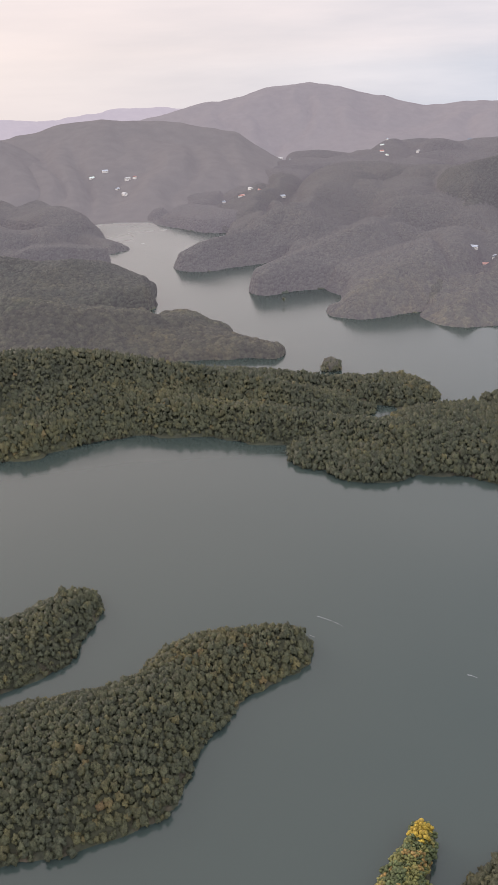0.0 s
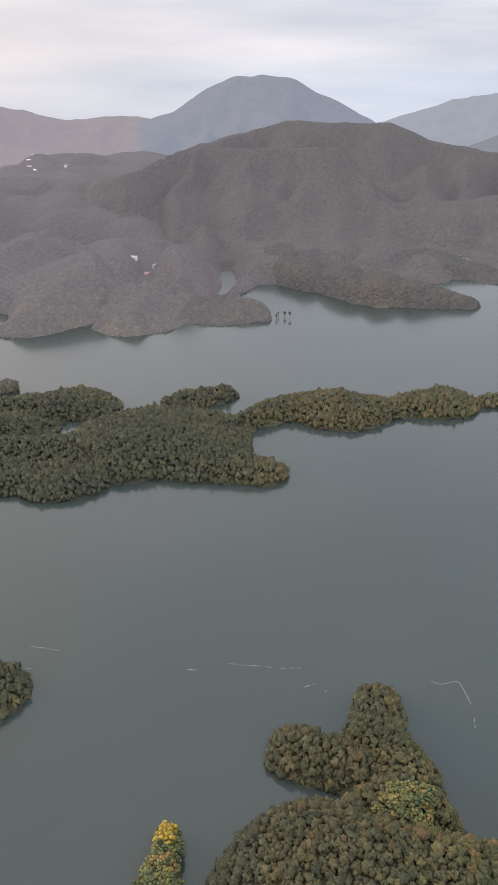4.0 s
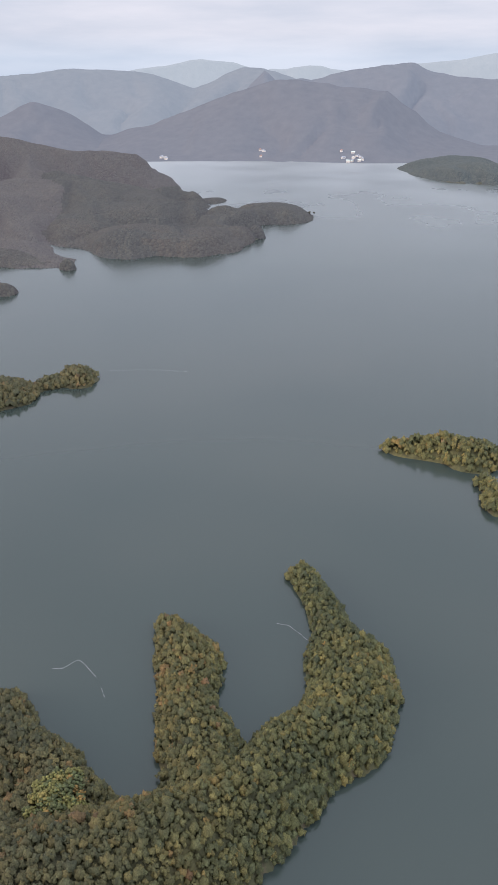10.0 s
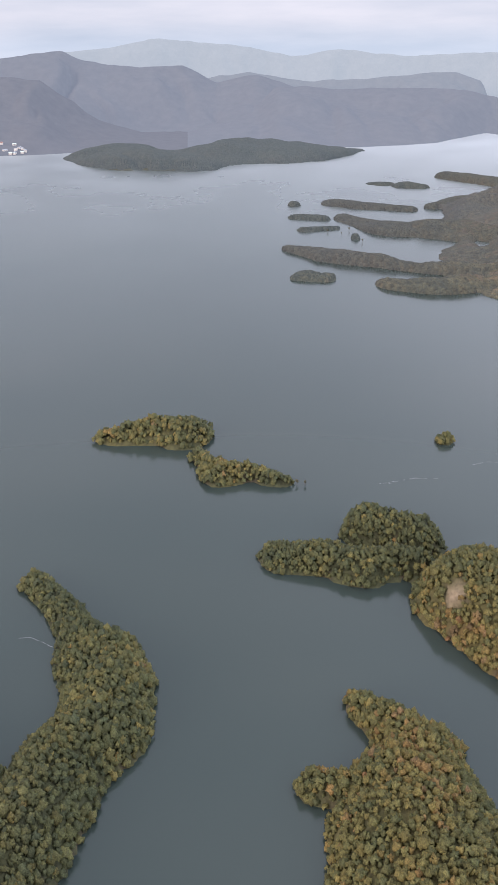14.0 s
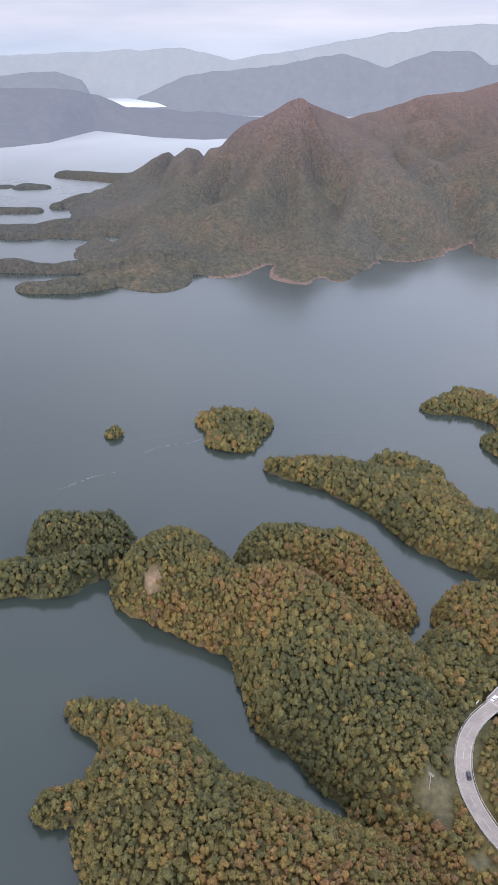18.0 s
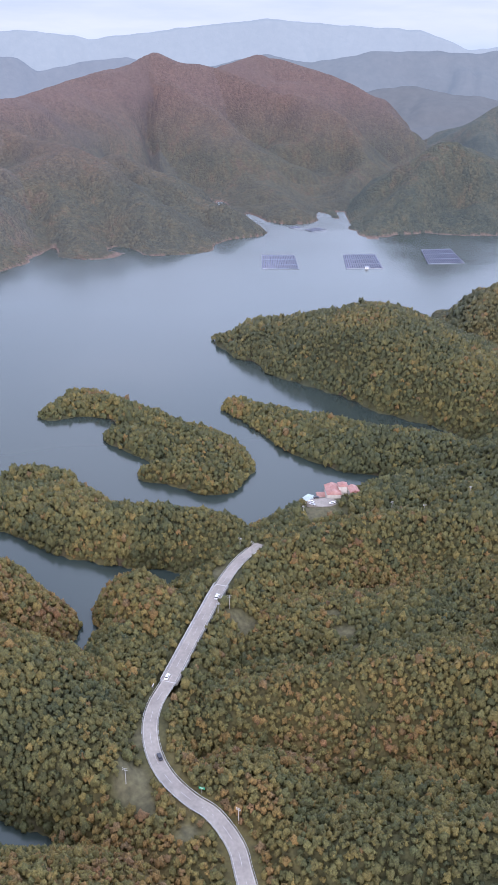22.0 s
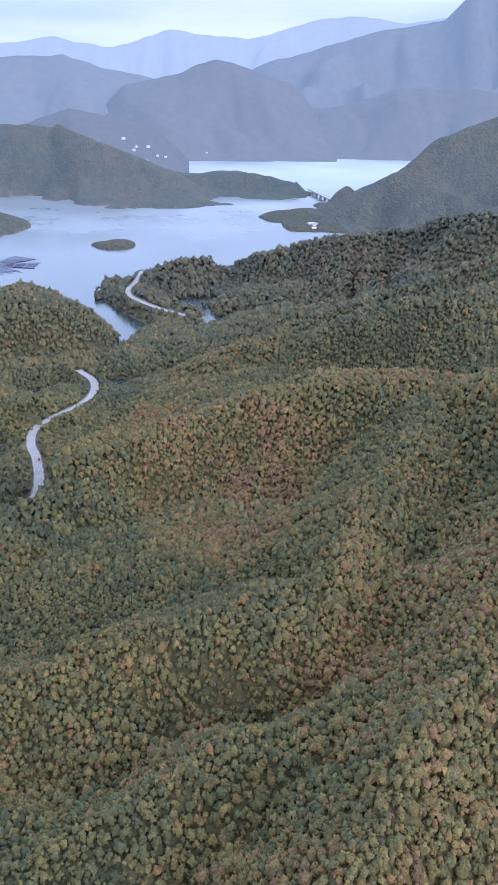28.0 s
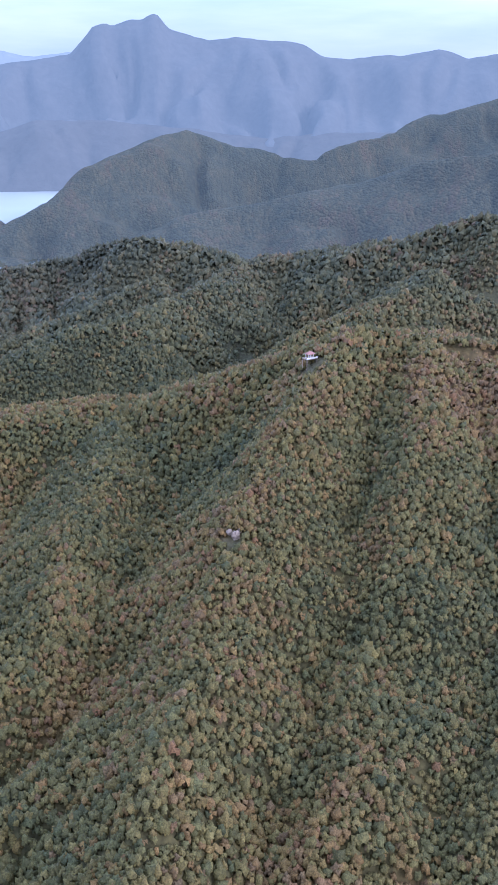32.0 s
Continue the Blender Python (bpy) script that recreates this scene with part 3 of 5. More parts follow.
RIDGES = {
    "bay_hills": ((583, 2017, 260, 76), (753, 2014, 300, 149), (900, 2116, 330, 170), (1013, 2065, 400, 199), (1098, 1964, 430, 191), (1221, 1890, 430, 191), (1281, 1849, 360, 153), (1356, 1732, 330, 136), (1401, 1631, 310, 125), (1490, 1522, 240, 94), (1571, 1467, 170, 87), (1611, 1438, 100, 75), (1652, 1414, 40, 30)),
    "bay_front": ((540, 1822, 260, 122), (705, 1850, 300, 165), (774, 1735, 300, 158), (931, 1633, 300, 159), (957, 1583, 230, 126)),
    "bay_spurs_a": ((705, 1850, 172, 165), (585, 1687, 140, 87), (560, 1489, 94, 28), (490, 1308, 60, 8)),
    "bay_spurs_b": ((774, 1735, 172, 158), (693, 1572, 133, 80), (613, 1408, 94, 24), (557, 1234, 70, 8)),
    "bay_spurs_c": ((926, 1636, 172, 159), (791, 1545, 133, 75), (712, 1423, 78, 22), (662, 1286, 50, 8)),
    "bay_spurs_d": ((931, 1633, 156, 159), (871, 1501, 125, 63), (787, 1384, 78, 12), (724, 1254, 55, 8)),
    "bay_spurs_e": ((957, 1583, 156, 126), (929, 1422, 133, 56), (846, 1296, 86, 16), (751, 1177, 60, 8)),
    "bay_spurs_f": ((1160, 1629, 164, 114), (1049, 1451, 133, 54), (935, 1275, 86, 12), (804, 1112, 55, 8)),
    "bay_spurs_g": ((1295, 1653, 172, 124), (1148, 1462, 140, 33), (1034, 1243, 94, 12), (913, 1029, 60, 8)),
    "bay_spurs_h": ((1390, 1574, 164, 93), (1231, 1388, 125, 34), (1067, 1206, 62, 8)),
    "point_ridge": ((1335, 1421, 200, 51), (1313, 1260, 170, 34), (1303, 1138, 130, 20), (1331, 1057, 90, 20), (1341, 966, 60, 18)),
    "point_hill": ((1434, 1212, 60, 18), (1499, 1216, 80, 24), (1483, 1154, 55, 18)),
    "point_spurs_a": ((1313, 1260, 150, 34), (1182, 1114, 110, 15), (1056, 962, 70, 8)),
    "point_spurs_b": ((1303, 1138, 120, 20), (1209, 1015, 80, 12), (1112, 895, 50, 8)),
    "point_spurs_c": ((1335, 1421, 170, 51), (1213, 1213, 120, 22), (1056, 1037, 60, 8)),
    "point_spurs_d": ((1331, 1057, 80, 20), (1286, 979, 60, 12), (1241, 898, 30, 8)),
    "west_far_hill": ((602, 1907, 350, 81), (298, 2281, 330, 54), (121, 1562, 170, 75), (34, 1487, 100, 40), (-61, 1415, 60, 20)),
    "west_far_spurs": ((426, 1903, 320, 52), (203, 1395, 150, 40), (51, 1224, 45, 14)),
    "west_far_spurs_b": ((493, 1679, 280, 22), (279, 1218, 140, 36), (167, 1088, 50, 14)),
    "west_far_spurs_c": ((392, 1208, 140, 50), (290, 1032, 55, 16)),
    "red_mountain": ((1880, -274, 180, 61), (1768, -340, 240, 94), (1675, -392, 320, 149), (1634, -469, 460, 209), (1752, -594, 400, 163), (1863, -726, 420, 172), (1873, -834, 480, 197), (1965, -989, 500, 199), (2089, -1182, 560, 228), (2151, -1461, 600, 286), (2163, -1532, 560, 304), (2015, -1644, 430, 262), (2078, -1876, 450, 300), (1899, -1989, 420, 247), (1730, -2008, 330, 189), (1556, -1957, 220, 107)),
    "red_spur_a": ((1634, -469, 320, 206), (1494, -390, 230, 136), (1358, -289, 150, 75), (1209, -243, 70, 8)),
    "red_spur_a_east": ((1634, -469, 320, 206), (1496, -507, 230, 122), (1359, -532, 150, 57), (1222, -548, 60, 8)),
    "red_spur_a_front": ((1634, -469, 300, 206), (1470, -429, 220, 113), (1305, -392, 150, 37), (1140, -354, 70, 8)),
    "red_spur_a_west": ((1675, -392, 260, 149), (1512, -247, 190, 78), (1337, -141, 130, 30), (1150, -115, 60, 8)),
    "red_spur_b": ((1872, -834, 380, 195), (1690, -718, 250, 105), (1483, -656, 150, 41), (1268, -610, 70, 8)),
    "red_spur_b_bright": ((1872, -834, 380, 195), (1684, -853, 280, 133), (1502, -848, 240, 135), (1353, -782, 170, 64), (1213, -699, 80, 8)),
    "red_spur_b_east": ((1524, -860, 240, 133), (1380, -896, 220, 105), (1267, -876, 150, 62), (1162, -842, 80, 8)),
    "red_spur_e": ((2015, -1644, 350, 262), (1804, -1730, 300, 208), (1578, -1741, 250, 145), (1412, -1622, 170, 60), (1243, -1355, 80, 18)),
    "red_spur_f": ((2146, -1468, 350, 268), (1873, -1501, 280, 161), (1611, -1424, 200, 59), (1213, -1180, 60, 18)),
    "red_spur_c": ((1519, -966, 330, 117), (1325, -984, 190, 80), (1192, -1007, 80, 38)),
    "red_spur_d": ((1973, -1452, 420, 229), (1546, -1421, 200, 77), (1378, -1332, 70, 18)),
    "cape_hill": ((1000, -1250, 110, 30), (1053, -1470, 240, 148), (1030, -1640, 190, 88), (990, -1790, 70, 22)),
    "north_hills": ((1395, -2194, 465, 185), (1065, -2426, 480, 173), (909, -2329, 360, 135), (770, -2300, 280, 96), (650, -2250, 200, 70)),
    "bridge_spit": ((654, -2361, 150, 51), (513, -2396, 150, 59), (347, -2375, 100, 37)),
    "gate_hill": ((172, -1892, 90, 29), (58, -1999, 228, 113), (-64, -2099, 336, 182), (-192, -2192, 420, 237), (-319, -2328, 432, 255), (-444, -2257, 372, 215), (-633, -2159, 312, 200), (-1022, -2282, 540, 304), (-1179, -2204, 540, 345)),
    "gate_front": ((-225, -1836, 230, 88), (-420, -1800, 280, 124), (-584, -1740, 294, 158), (-723, -1649, 336, 212), (-836, -1538, 336, 233)),
    "dark_ridge": ((394, -1186, 50, 24), (353, -1230, 80, 38), (264, -1273, 120, 45), (112, -1245, 190, 84), (-33, -1220, 230, 114), (-97, -1176, 240, 135), (-92, -1146, 250, 138), (-224, -1097, 230, 124), (-355, -1041, 240, 145), (-452, -981, 250, 171), (-514, -927, 260, 186)),
    "dark_spurs": ((-100, -1045, 180, 104), (17, -1003, 150, 62), (144, -849, 110, 48), (218, -769, 70, 30)),
    "dark_spurs_b": ((-216, -1058, 221, 119), (-68, -897, 169, 91), (47, -859, 143, 81)),
    "dark_spurs_c": ((-395, -875, 238, 135), (-299, -828, 188, 110), (-209, -772, 125, 91)),
    "long_arm_ridge": ((-330, 760, 150, 60), (-190, 775, 125, 56), (-90, 775, 95, 40), (-10, 765, 72, 26), (60, 735, 55, 18)),
    "long_arm_ridge_middle": ((-340, 1000, 180, 58), (-225, 974, 130, 46), (-92, 985, 85, 22)),
    "long_arm_ridge_back": ((-360, 1199, 170, 46), (-240, 1210, 120, 34)),
    "main_ridge": ((257, -498, 100, 52), (215, -549, 125, 57), (160, -578, 138, 56), (101, -602, 162, 75), (49, -613, 188, 92), (-20, -610, 200, 96), (-38, -599, 200, 94), (-128, -566, 225, 131), (-184, -529, 250, 157), (-238, -518, 250, 155), (-295, -511, 250, 154)),
    "front_rib": ((-174, -522, 261, 157), (-118, -455, 203, 128), (-70, -373, 160, 101), (-38, -298, 130, 82), (-12, -225, 109, 73), (3, -185, 102, 70)),
    "front_rib_b": ((-234, -509, 255, 154), (-158, -367, 158, 105), (-111, -279, 120, 70), (-72, -213, 98, 50)),
    "front_rib_c": ((-286, -493, 255, 143), (-229, -364, 180, 100), (-175, -268, 135, 68), (-131, -195, 105, 43)),
    "left_rib": ((-20, -590, 195, 89), (4, -423, 143, 82), (24, -362, 124, 72), (99, -309, 110, 60), (145, -281, 98, 48), (170, -272, 98, 38), (215, -224, 62, 28), (234, -194, 44, 22)),
    "left_rib_b": ((-37, -337, 110, 80), (-7, -304, 110, 68), (57, -245, 98, 52), (102, -205, 91, 40), (146, -158, 65, 30)),
    "house_ridge": ((215, -489, 102, 38), (258, -445, 94, 34), (242, -415, 76, 30), (284, -385, 68, 26), (301, -358, 51, 22), (315, -294, 34, 20)),
}
FOAM = (
    ((33, 406), (43, 402), (51, 395)),
    ((28, 390), (34, 386)),
    ((113, 349), (117, 346)),
    ((133, 345), (151, 334), (170, 323)),
    ((165, 309), (172, 308)),
    ((173, 301), (178, 301)),
    ((228, 286), (233, 280), (242, 278), (240, 266), (238, 259)),
    ((233, 252), (229, 246)),
    ((113, 348), (117, 348)),
    ((331, 205), (333, 198), (330, 189), (328, 178), (324, 173)),
    ((558, 12), (569, -5), (575, -28)),
    ((602, -48), (612, -67), (614, -91), (623, -106)),
    ((592, 584), (620, 544), (637, 511)),
    ((556, 19), (565, 3), (572, -9)),
)
# villages: bearing, distance, houses, spread
VILLAGES = (
    (3.7, 2950, 6, 35),
    (-8.1, 2250, 6, 40),
    (1.4, 2000, 7, 45),
    (10.0, 3000, 6, 40),
    (62.4, 2760, 7, 22),
    (56.4, 2790, 4, 30),
    (62.8, 2770, 5, 22),
    (162.8, 2650, 7, 45),
    (165.5, 2550, 3, 20),
    (161.5, 3000, 6, 50),
    (166.6, 3300, 5, 50),
    (172.8, 1800, 7, 22),
    (50.0, 2760, 3, 20),
    (16.4, 1300, 3, 8),
    (-162.6, 2700, 3, 25),
)


def lattice(ix, iy, seed):
    h = (ix.astype(np.int64) * 374761393 + iy.astype(np.int64) * 668265263 + seed * 974634777) & 0x7fffffff
    h = ((h ^ (h >> 13)) * 1274126177) & 0x7fffffff
    return ((h ^ (h >> 16)) & 0xffff) / 65535.0


def vnoise(x, y, size, seed=0):
    """Smooth noise, -1 to 1, with cells of that size."""
    x, y = x / size, y / size
    ix, iy = np.floor(x), np.floor(y)
    fx, fy = x - ix, y - iy
    fx, fy = fx * fx * (3 - 2 * fx), fy * fy * (3 - 2 * fy)
    a, b = lattice(ix, iy, seed), lattice(ix + 1, iy, seed)
    c, d = lattice(ix, iy + 1, seed), lattice(ix + 1, iy + 1, seed)
    return 2 * (a + (b - a) * fx + (c - a) * fy + (a - b - c + d) * fx * fy) - 1


def fbm(x, y, size, octaves=4, seed=0):
    total, amp = 0, 1.0
    for k in range(octaves):
        total = total + amp * vnoise(x, y, size / 2 ** k, seed + k)
        amp *= 0.5
    return total


def segments(spine):
    return list(zip(spine[:-1], spine[1:])) if len(spine) > 1 else [(spine[0], spine[0])]


def gullies(x, y, a, b, at_arc, wide, seed):
    """Depth, 0 to 1, of the side valleys that run down both flanks of a ridge."""
    dx, dy = b[0] - a[0], b[1] - a[1]
    long_ = max(math.hypot(dx, dy), 1e-6)
    s = ((x - a[0]) * dx + (y - a[1]) * dy) / long_
    side = ((x - a[0]) * dy - (y - a[1]) * dx) / long_
    bend = 0.28 * wide * fbm(x, y, wide * 0.9, 2, seed + 2)
    u = at_arc + np.clip(s, -0.4 * wide, long_ + 0.4 * wide) + bend
    n1 = vnoise(u, side * 0.28 + np.where(side > 0, 9000.0, 0.0), wide, seed)
    n2 = vnoise(u, side * 0.4 + np.where(side > 0, 9000.0, 0.0), wide * 0.45, seed + 1)
    return (1 - np.clip(np.abs(n1) * 2.2, 0, 1)) + 0.4 * (1 - np.clip(np.abs(n2) * 2.2, 0, 1))


def span(x, y, a, b):
    """Distance to a segment, and the two further values of its ends there."""
    dx, dy = b[0] - a[0], b[1] - a[1]
    s = np.clip(((x - a[0]) * dx + (y - a[1]) * dy) / max(dx * dx + dy * dy, 1e-6), 0, 1)
    d = np.hypot(x - a[0] - s * dx, y - a[1] - s * dy)
    return d, a[2] + s * (b[2] - a[2]), a[-1] + s * (b[-1] - a[-1])


BRIDGE = ((262.6, -180.4), (308.8, -252.4))       # the road's viaduct over the side valley


def road_field(x, y):
    """Distance to the nearest road and its height there."""
    best, zz = np.full_like(x, 1e6), np.zeros_like(x)
    for line in ROADS.values():
        for a, b in segments(line):
            d, _, z = span(x, y, a, b)
            near = d < best
            best, zz = np.where(near, d, best), np.where(near, z, zz)
    return best, zz


def land(x, y):
    """Height of the ground over the lake, and the number of the spine that shapes it."""
    far = np.hypot(x, y)
    wob = np.clip(far / 140, 1.5, 8)
    wx = x + wob * np.where(far > 900, fbm(x, y, 70, 2, 3), fbm(x, y, 38, 3, 3))
    wy = y + wob * np.where(far > 900, fbm(x, y, 70, 2, 13), fbm(x, y, 38, 3, 13))
    turn_ = (np.arctan2(x, y) + 1.0) % (2 * np.pi) * 1500 + 35 * fbm(x, y, 240, 2, 71)
    ravine = (1 - np.clip(np.abs(vnoise(turn_, far * 0.42, 185, 72)) * 2.2, 0, 1)) + 0.55 * (1 - np.clip(np.abs(vnoise(turn_, far * 0.5, 82, 74)) * 2.2, 0, 1))
    knoll = np.clip(fbm(x, y, 130, 2, 76), -1, 1)
    off = np.clip((far - 950) / 200, 0, 1)
    z, own = np.full_like(x, -9.0), np.zeros(x.shape, np.int32)
    k = 0
    for spine in LOW.values():
        for a, b in segments(spine):
            d, r, h = span(wx, wy, a, b)
            r = np.where(far < 900, np.maximum(r - 1.0, 0.8 * r), r)
            e = np.minimum(d / r, 1)
            body = np.where(e < 1, (h + np.where(far < 900, 2.4, 1.2)) * (1 - e ** 2) ** 0.75 * (1 + 0.35 * off * knoll) - off * ravine * np.clip(0.6 * (h - 3), 0, 22) * np.clip(e * 2, 0.4, 1), -(d - r) * 0.35)
            own, z = np.where(body > z, k, own), np.maximum(z, body)
        k += 1
    kx = x + 45 * fbm(x, y, 310, 4, 23)
    ky = y + 45 * fbm(x, y, 310, 4, 33)
    spur = np.abs(fbm(x, y, 270, 2, 43)) + np.clip(0.45 - far / 3000, 0.06, 0.4) * np.abs(fbm(x, y, 85, 2, 53))
    bay = np.clip(1.06 + 0.22 * fbm(x, y, 150, 3, 61) * np.clip(far / 900, 0.3, 1), 0.95, 1.5)
    for key, spine in RIDGES.items():
        arc = 0.0
        for a, b in segments(spine):
            d, r, h = span(wx, wy, a, b)
            d2, _, _ = span(kx, ky, a, b)
            d = np.where(r > 100, d2 * 0.45 + d * 0.55, d) * bay
            m = d < r
            body = -(d - r) * 0.35
            if m.any():
                e, hm = (d / r)[m], h[m]
                up = hm * np.clip(1.0 - np.sqrt(e * e + 0.004) + 0.0632 * np.clip(1 - e, 0, 1), 0, 1) ** 1.12
                cut = gullies(x[m], y[m], a, b, arc, float(np.clip(0.5 * (a[2] + b[2]) * 0.5, 45, 150)), 200 + 3 * k)
                flank = np.clip(e * 2.2, 0, 1) * np.clip((1 - e) * 2.6, 0, 1)
                away = np.clip((far[m] - 850) / 250, 0, 1)
                up = up - hm * flank * ((1 - away) * 0.26 * cut + away * (0.33 * ravine[m] - 0.05 * knoll[m]) + 0.08 * spur[m]) + 0.06 * hm * flank
                body[m] = up
            own, z = np.where(body > z, k, own), np.maximum(z, body)
            arc += math.hypot(b[0] - a[0], b[1] - a[1])
        k += 1
    # steep, rounded spurs between the ravines of the far shores
    bear = (np.degrees(np.arctan2(x, y)) + 60) % 360 - 60
    tall = (3 + 19 * np.clip((80 - bear) / 10, 0, 1)) * np.clip((110 - z) / 60, 0, 1)
    z = np.where(z > 0, z + off * tall * np.sqrt(np.clip(1 - ravine / 0.95, 0, 1)) * np.clip(z / 3.5, 0, 1), z)
    d, rz = road_field(x, y)
    w = np.clip((20 - d) / 13, 0, 1)
    w = w * w * (3 - 2 * w)
    bd, _, _ = span(x, y, (*BRIDGE[0], 0), (*BRIDGE[1], 0))
    z = np.where(d < 20, z + (np.where(bd < 5, rz - 7, rz - 0.35) - z) * w, z)
    return z, own


def clearing(x, y):
    """0 in the woods, up to 1 in open ground."""
    out = np.zeros_like(x)
    for cx, cy, r in ((283, -246, 11), (225, -134, 8), (216, -127, 9), (207, -128, 7), (241, -151, 6), (262, -283, 6), (248, -283, 6), (232, -276, 6), (184, -133, 6), (396, -34, 8), (346, -376, 19), (356, -392, 22), (336, -360, 10),
                      (-149, -503, 9), (-70, -366, 6), (320, -262, 8), (345, -402, 10), (300, -575, 10), (216, -268, 5)):
        d = np.hypot(x - cx, y - cy) + 0.35 * r * fbm(x, y, 12, 2, 83)
        out = np.maximum(out, np.clip((r - d) / 3, 0, 1))
    return out


def forest_colour(x, y, z, jitter):
    """Leaf colours of an October wood: evergreen, olive, yellow, orange, brown and grey stands."""
    bearing = np.degrees(np.arctan2(x, y)) % 360
    far = np.hypot(x, y)
    stand = fbm(x, y, 90, 3, 63) * 0.5 + fbm(x, y, 18, 2, 73) * 0.35
    tone = stand + jitter * 0.75 + 0.1
    # higher, drier ground has turned further
    tone = tone + np.clip((z - 80) / 75, 0, 0.7) * (far < 900) + 0.16 * ((bearing > 150) & (bearing < 220) & (far < 700))
    # western leaves darker green, partly backlight put into their colour
    tone = tone - 0.5 * ((bearing > 300) | (bearing < 24)) - 0.28 * ((bearing > 300) | (bearing < 92))
    tone = tone - 0.3 * ((bearing > 90) & (bearing < 160) & (far > 440) & (far < 1000))
    red = ((bearing > 92) & (bearing < 142) & (far > 1000)) * np.clip((z - 70) / 130, 0, 1)
    stops = np.array([-1.3, -0.5, 0.05, 0.6, 0.95, 1.3, 1.7])
    cols = np.array([(0.056, 0.066, 0.032), (0.082, 0.086, 0.034), (0.116, 0.108, 0.038), (0.162, 0.132, 0.041),
                     (0.198, 0.124, 0.042), (0.160, 0.110, 0.052), (0.190, 0.106, 0.046)])
    rgb = np.stack([np.interp(tone, stops, cols[:, i]) for i in range(3)], -1)
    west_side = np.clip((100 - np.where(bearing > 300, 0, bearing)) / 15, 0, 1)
    # greyer with distance from the eye: haze put into the leaf colour
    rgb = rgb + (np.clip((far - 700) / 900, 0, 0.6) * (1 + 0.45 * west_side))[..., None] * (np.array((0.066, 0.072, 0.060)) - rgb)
    olive = (np.clip((60 - np.where(bearing > 300, 0, bearing)) / 30, 0, 1) * (far < 1000))[..., None]
    rgb = (rgb + 0.4 * olive * (np.array((0.064, 0.061, 0.046)) - rgb)) * (1 - 0.22 * olive)      # western arms greyer and darker: backlight and haze put into the leaf colour
    # far western slopes darker, their backlit look put into the colour
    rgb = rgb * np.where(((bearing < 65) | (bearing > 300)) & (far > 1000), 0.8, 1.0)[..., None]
    rgb = rgb + red[..., None] * (np.array((0.190, 0.112, 0.088)) - rgb) * 0.65
    return rgb


def mesh_from(name, verts, faces, smooth=True, leaf=None):
    me = bpy.data.meshes.new(name)
    verts, faces = np.asarray(verts, np.float32), np.asarray(faces, np.int32)
    k = faces.shape[1]
    me.vertices.add(len(verts))
    me.vertices.foreach_set("co", verts.ravel())
    me.loops.add(faces.size)
    me.loops.foreach_set("vertex_index", faces.ravel())
    me.polygons.add(len(faces))
    me.polygons.foreach_set("loop_start", np.arange(0, faces.size, k, dtype=np.int32))
    me.polygons.foreach_set("use_smooth", np.full(len(faces), smooth))
    me.update(calc_edges=True)
    if leaf is not None:
        at = me.attributes.new("leaf", 'FLOAT_COLOR', 'POINT')
        at.data.foreach_set("color", np.concatenate([leaf, np.ones((len(leaf), 1))], 1).astype(np.float32).ravel())
    return me


# ---- ground: one sheet, fine close by and coarse far off ----
NA, NR = 640, 250
ang = np.linspace(0, 2 * np.pi, NA, endpoint=False)
rad = 40 * (4850 / 40) ** np.linspace(0, 1, NR)
AA, RR = np.meshgrid(ang, rad, indexing="ij")
gx, gy = (RR * np.sin(AA)).ravel(), (RR * np.cos(AA)).ravel()
gz, _ = land(gx, gy)
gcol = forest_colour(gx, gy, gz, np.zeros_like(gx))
# near floor darkened: the shade of the trees put into its colour
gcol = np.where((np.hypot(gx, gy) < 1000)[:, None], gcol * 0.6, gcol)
opn = clearing(gx, gy)[:, None]
gcol = gcol * (1 - opn) + opn * np.array((0.10, 0.09, 0.045))
sandy = np.clip((7 - np.hypot(gx - 396, gy + 34)) / 3, 0, 1)[:, None]
gcol = gcol * (1 - sandy) + sandy * np.array((0.22, 0.17, 0.11))       # bare sandy bank
shore = np.clip(1 - np.abs(gz - 0.3) / 1.1, 0, 1)[:, None]
gcol = gcol * (1 - shore) + shore * np.array((0.085, 0.062, 0.042))       # bank at the waterline, the shade of its undercut put into the colour
g_far, g_bear = np.hypot(gx, gy), np.degrees(np.arctan2(gx, gy))
g_wood = ((g_far < 1020) & (np.cos(np.radians(g_bear - 190)) > 0.42)) | ((g_far < 1300) & (np.cos(np.radians(g_bear - 192)) > 0.72)) | (g_far < 880)
gz = np.where(~g_wood & (gz > 0), np.maximum(gz * 0.8 - 10, -4.0), gz)       # the sheet is coarse there: keep it under the canopies
ii, jj = np.meshgrid(np.arange(NA), np.arange(NR - 1), indexing="ij")
i2 = (ii + 1) % NA
quads = np.stack([i2 * NR + jj, i2 * NR + jj + 1, ii * NR + jj + 1, ii * NR + jj], -1).reshape(-1, 4)
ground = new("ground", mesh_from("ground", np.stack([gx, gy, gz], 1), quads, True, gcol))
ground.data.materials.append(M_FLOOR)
tagged(ground, "wooded hills and lake bed, brown leaf litter with tree shade painted in", "ground", kind="structure")

bm = bmesh.new()
bmesh.ops.create_circle(bm, cap_ends=True, segments=160, radius=4880)
me = bpy.data.meshes.new("lake")
bm.to_mesh(me)
bm.free()
me.materials.append(M_WATER)
lake = tagged(new("lake", me), "calm grey-green lake water mirroring a cloudy sky", "lake", kind="structure")


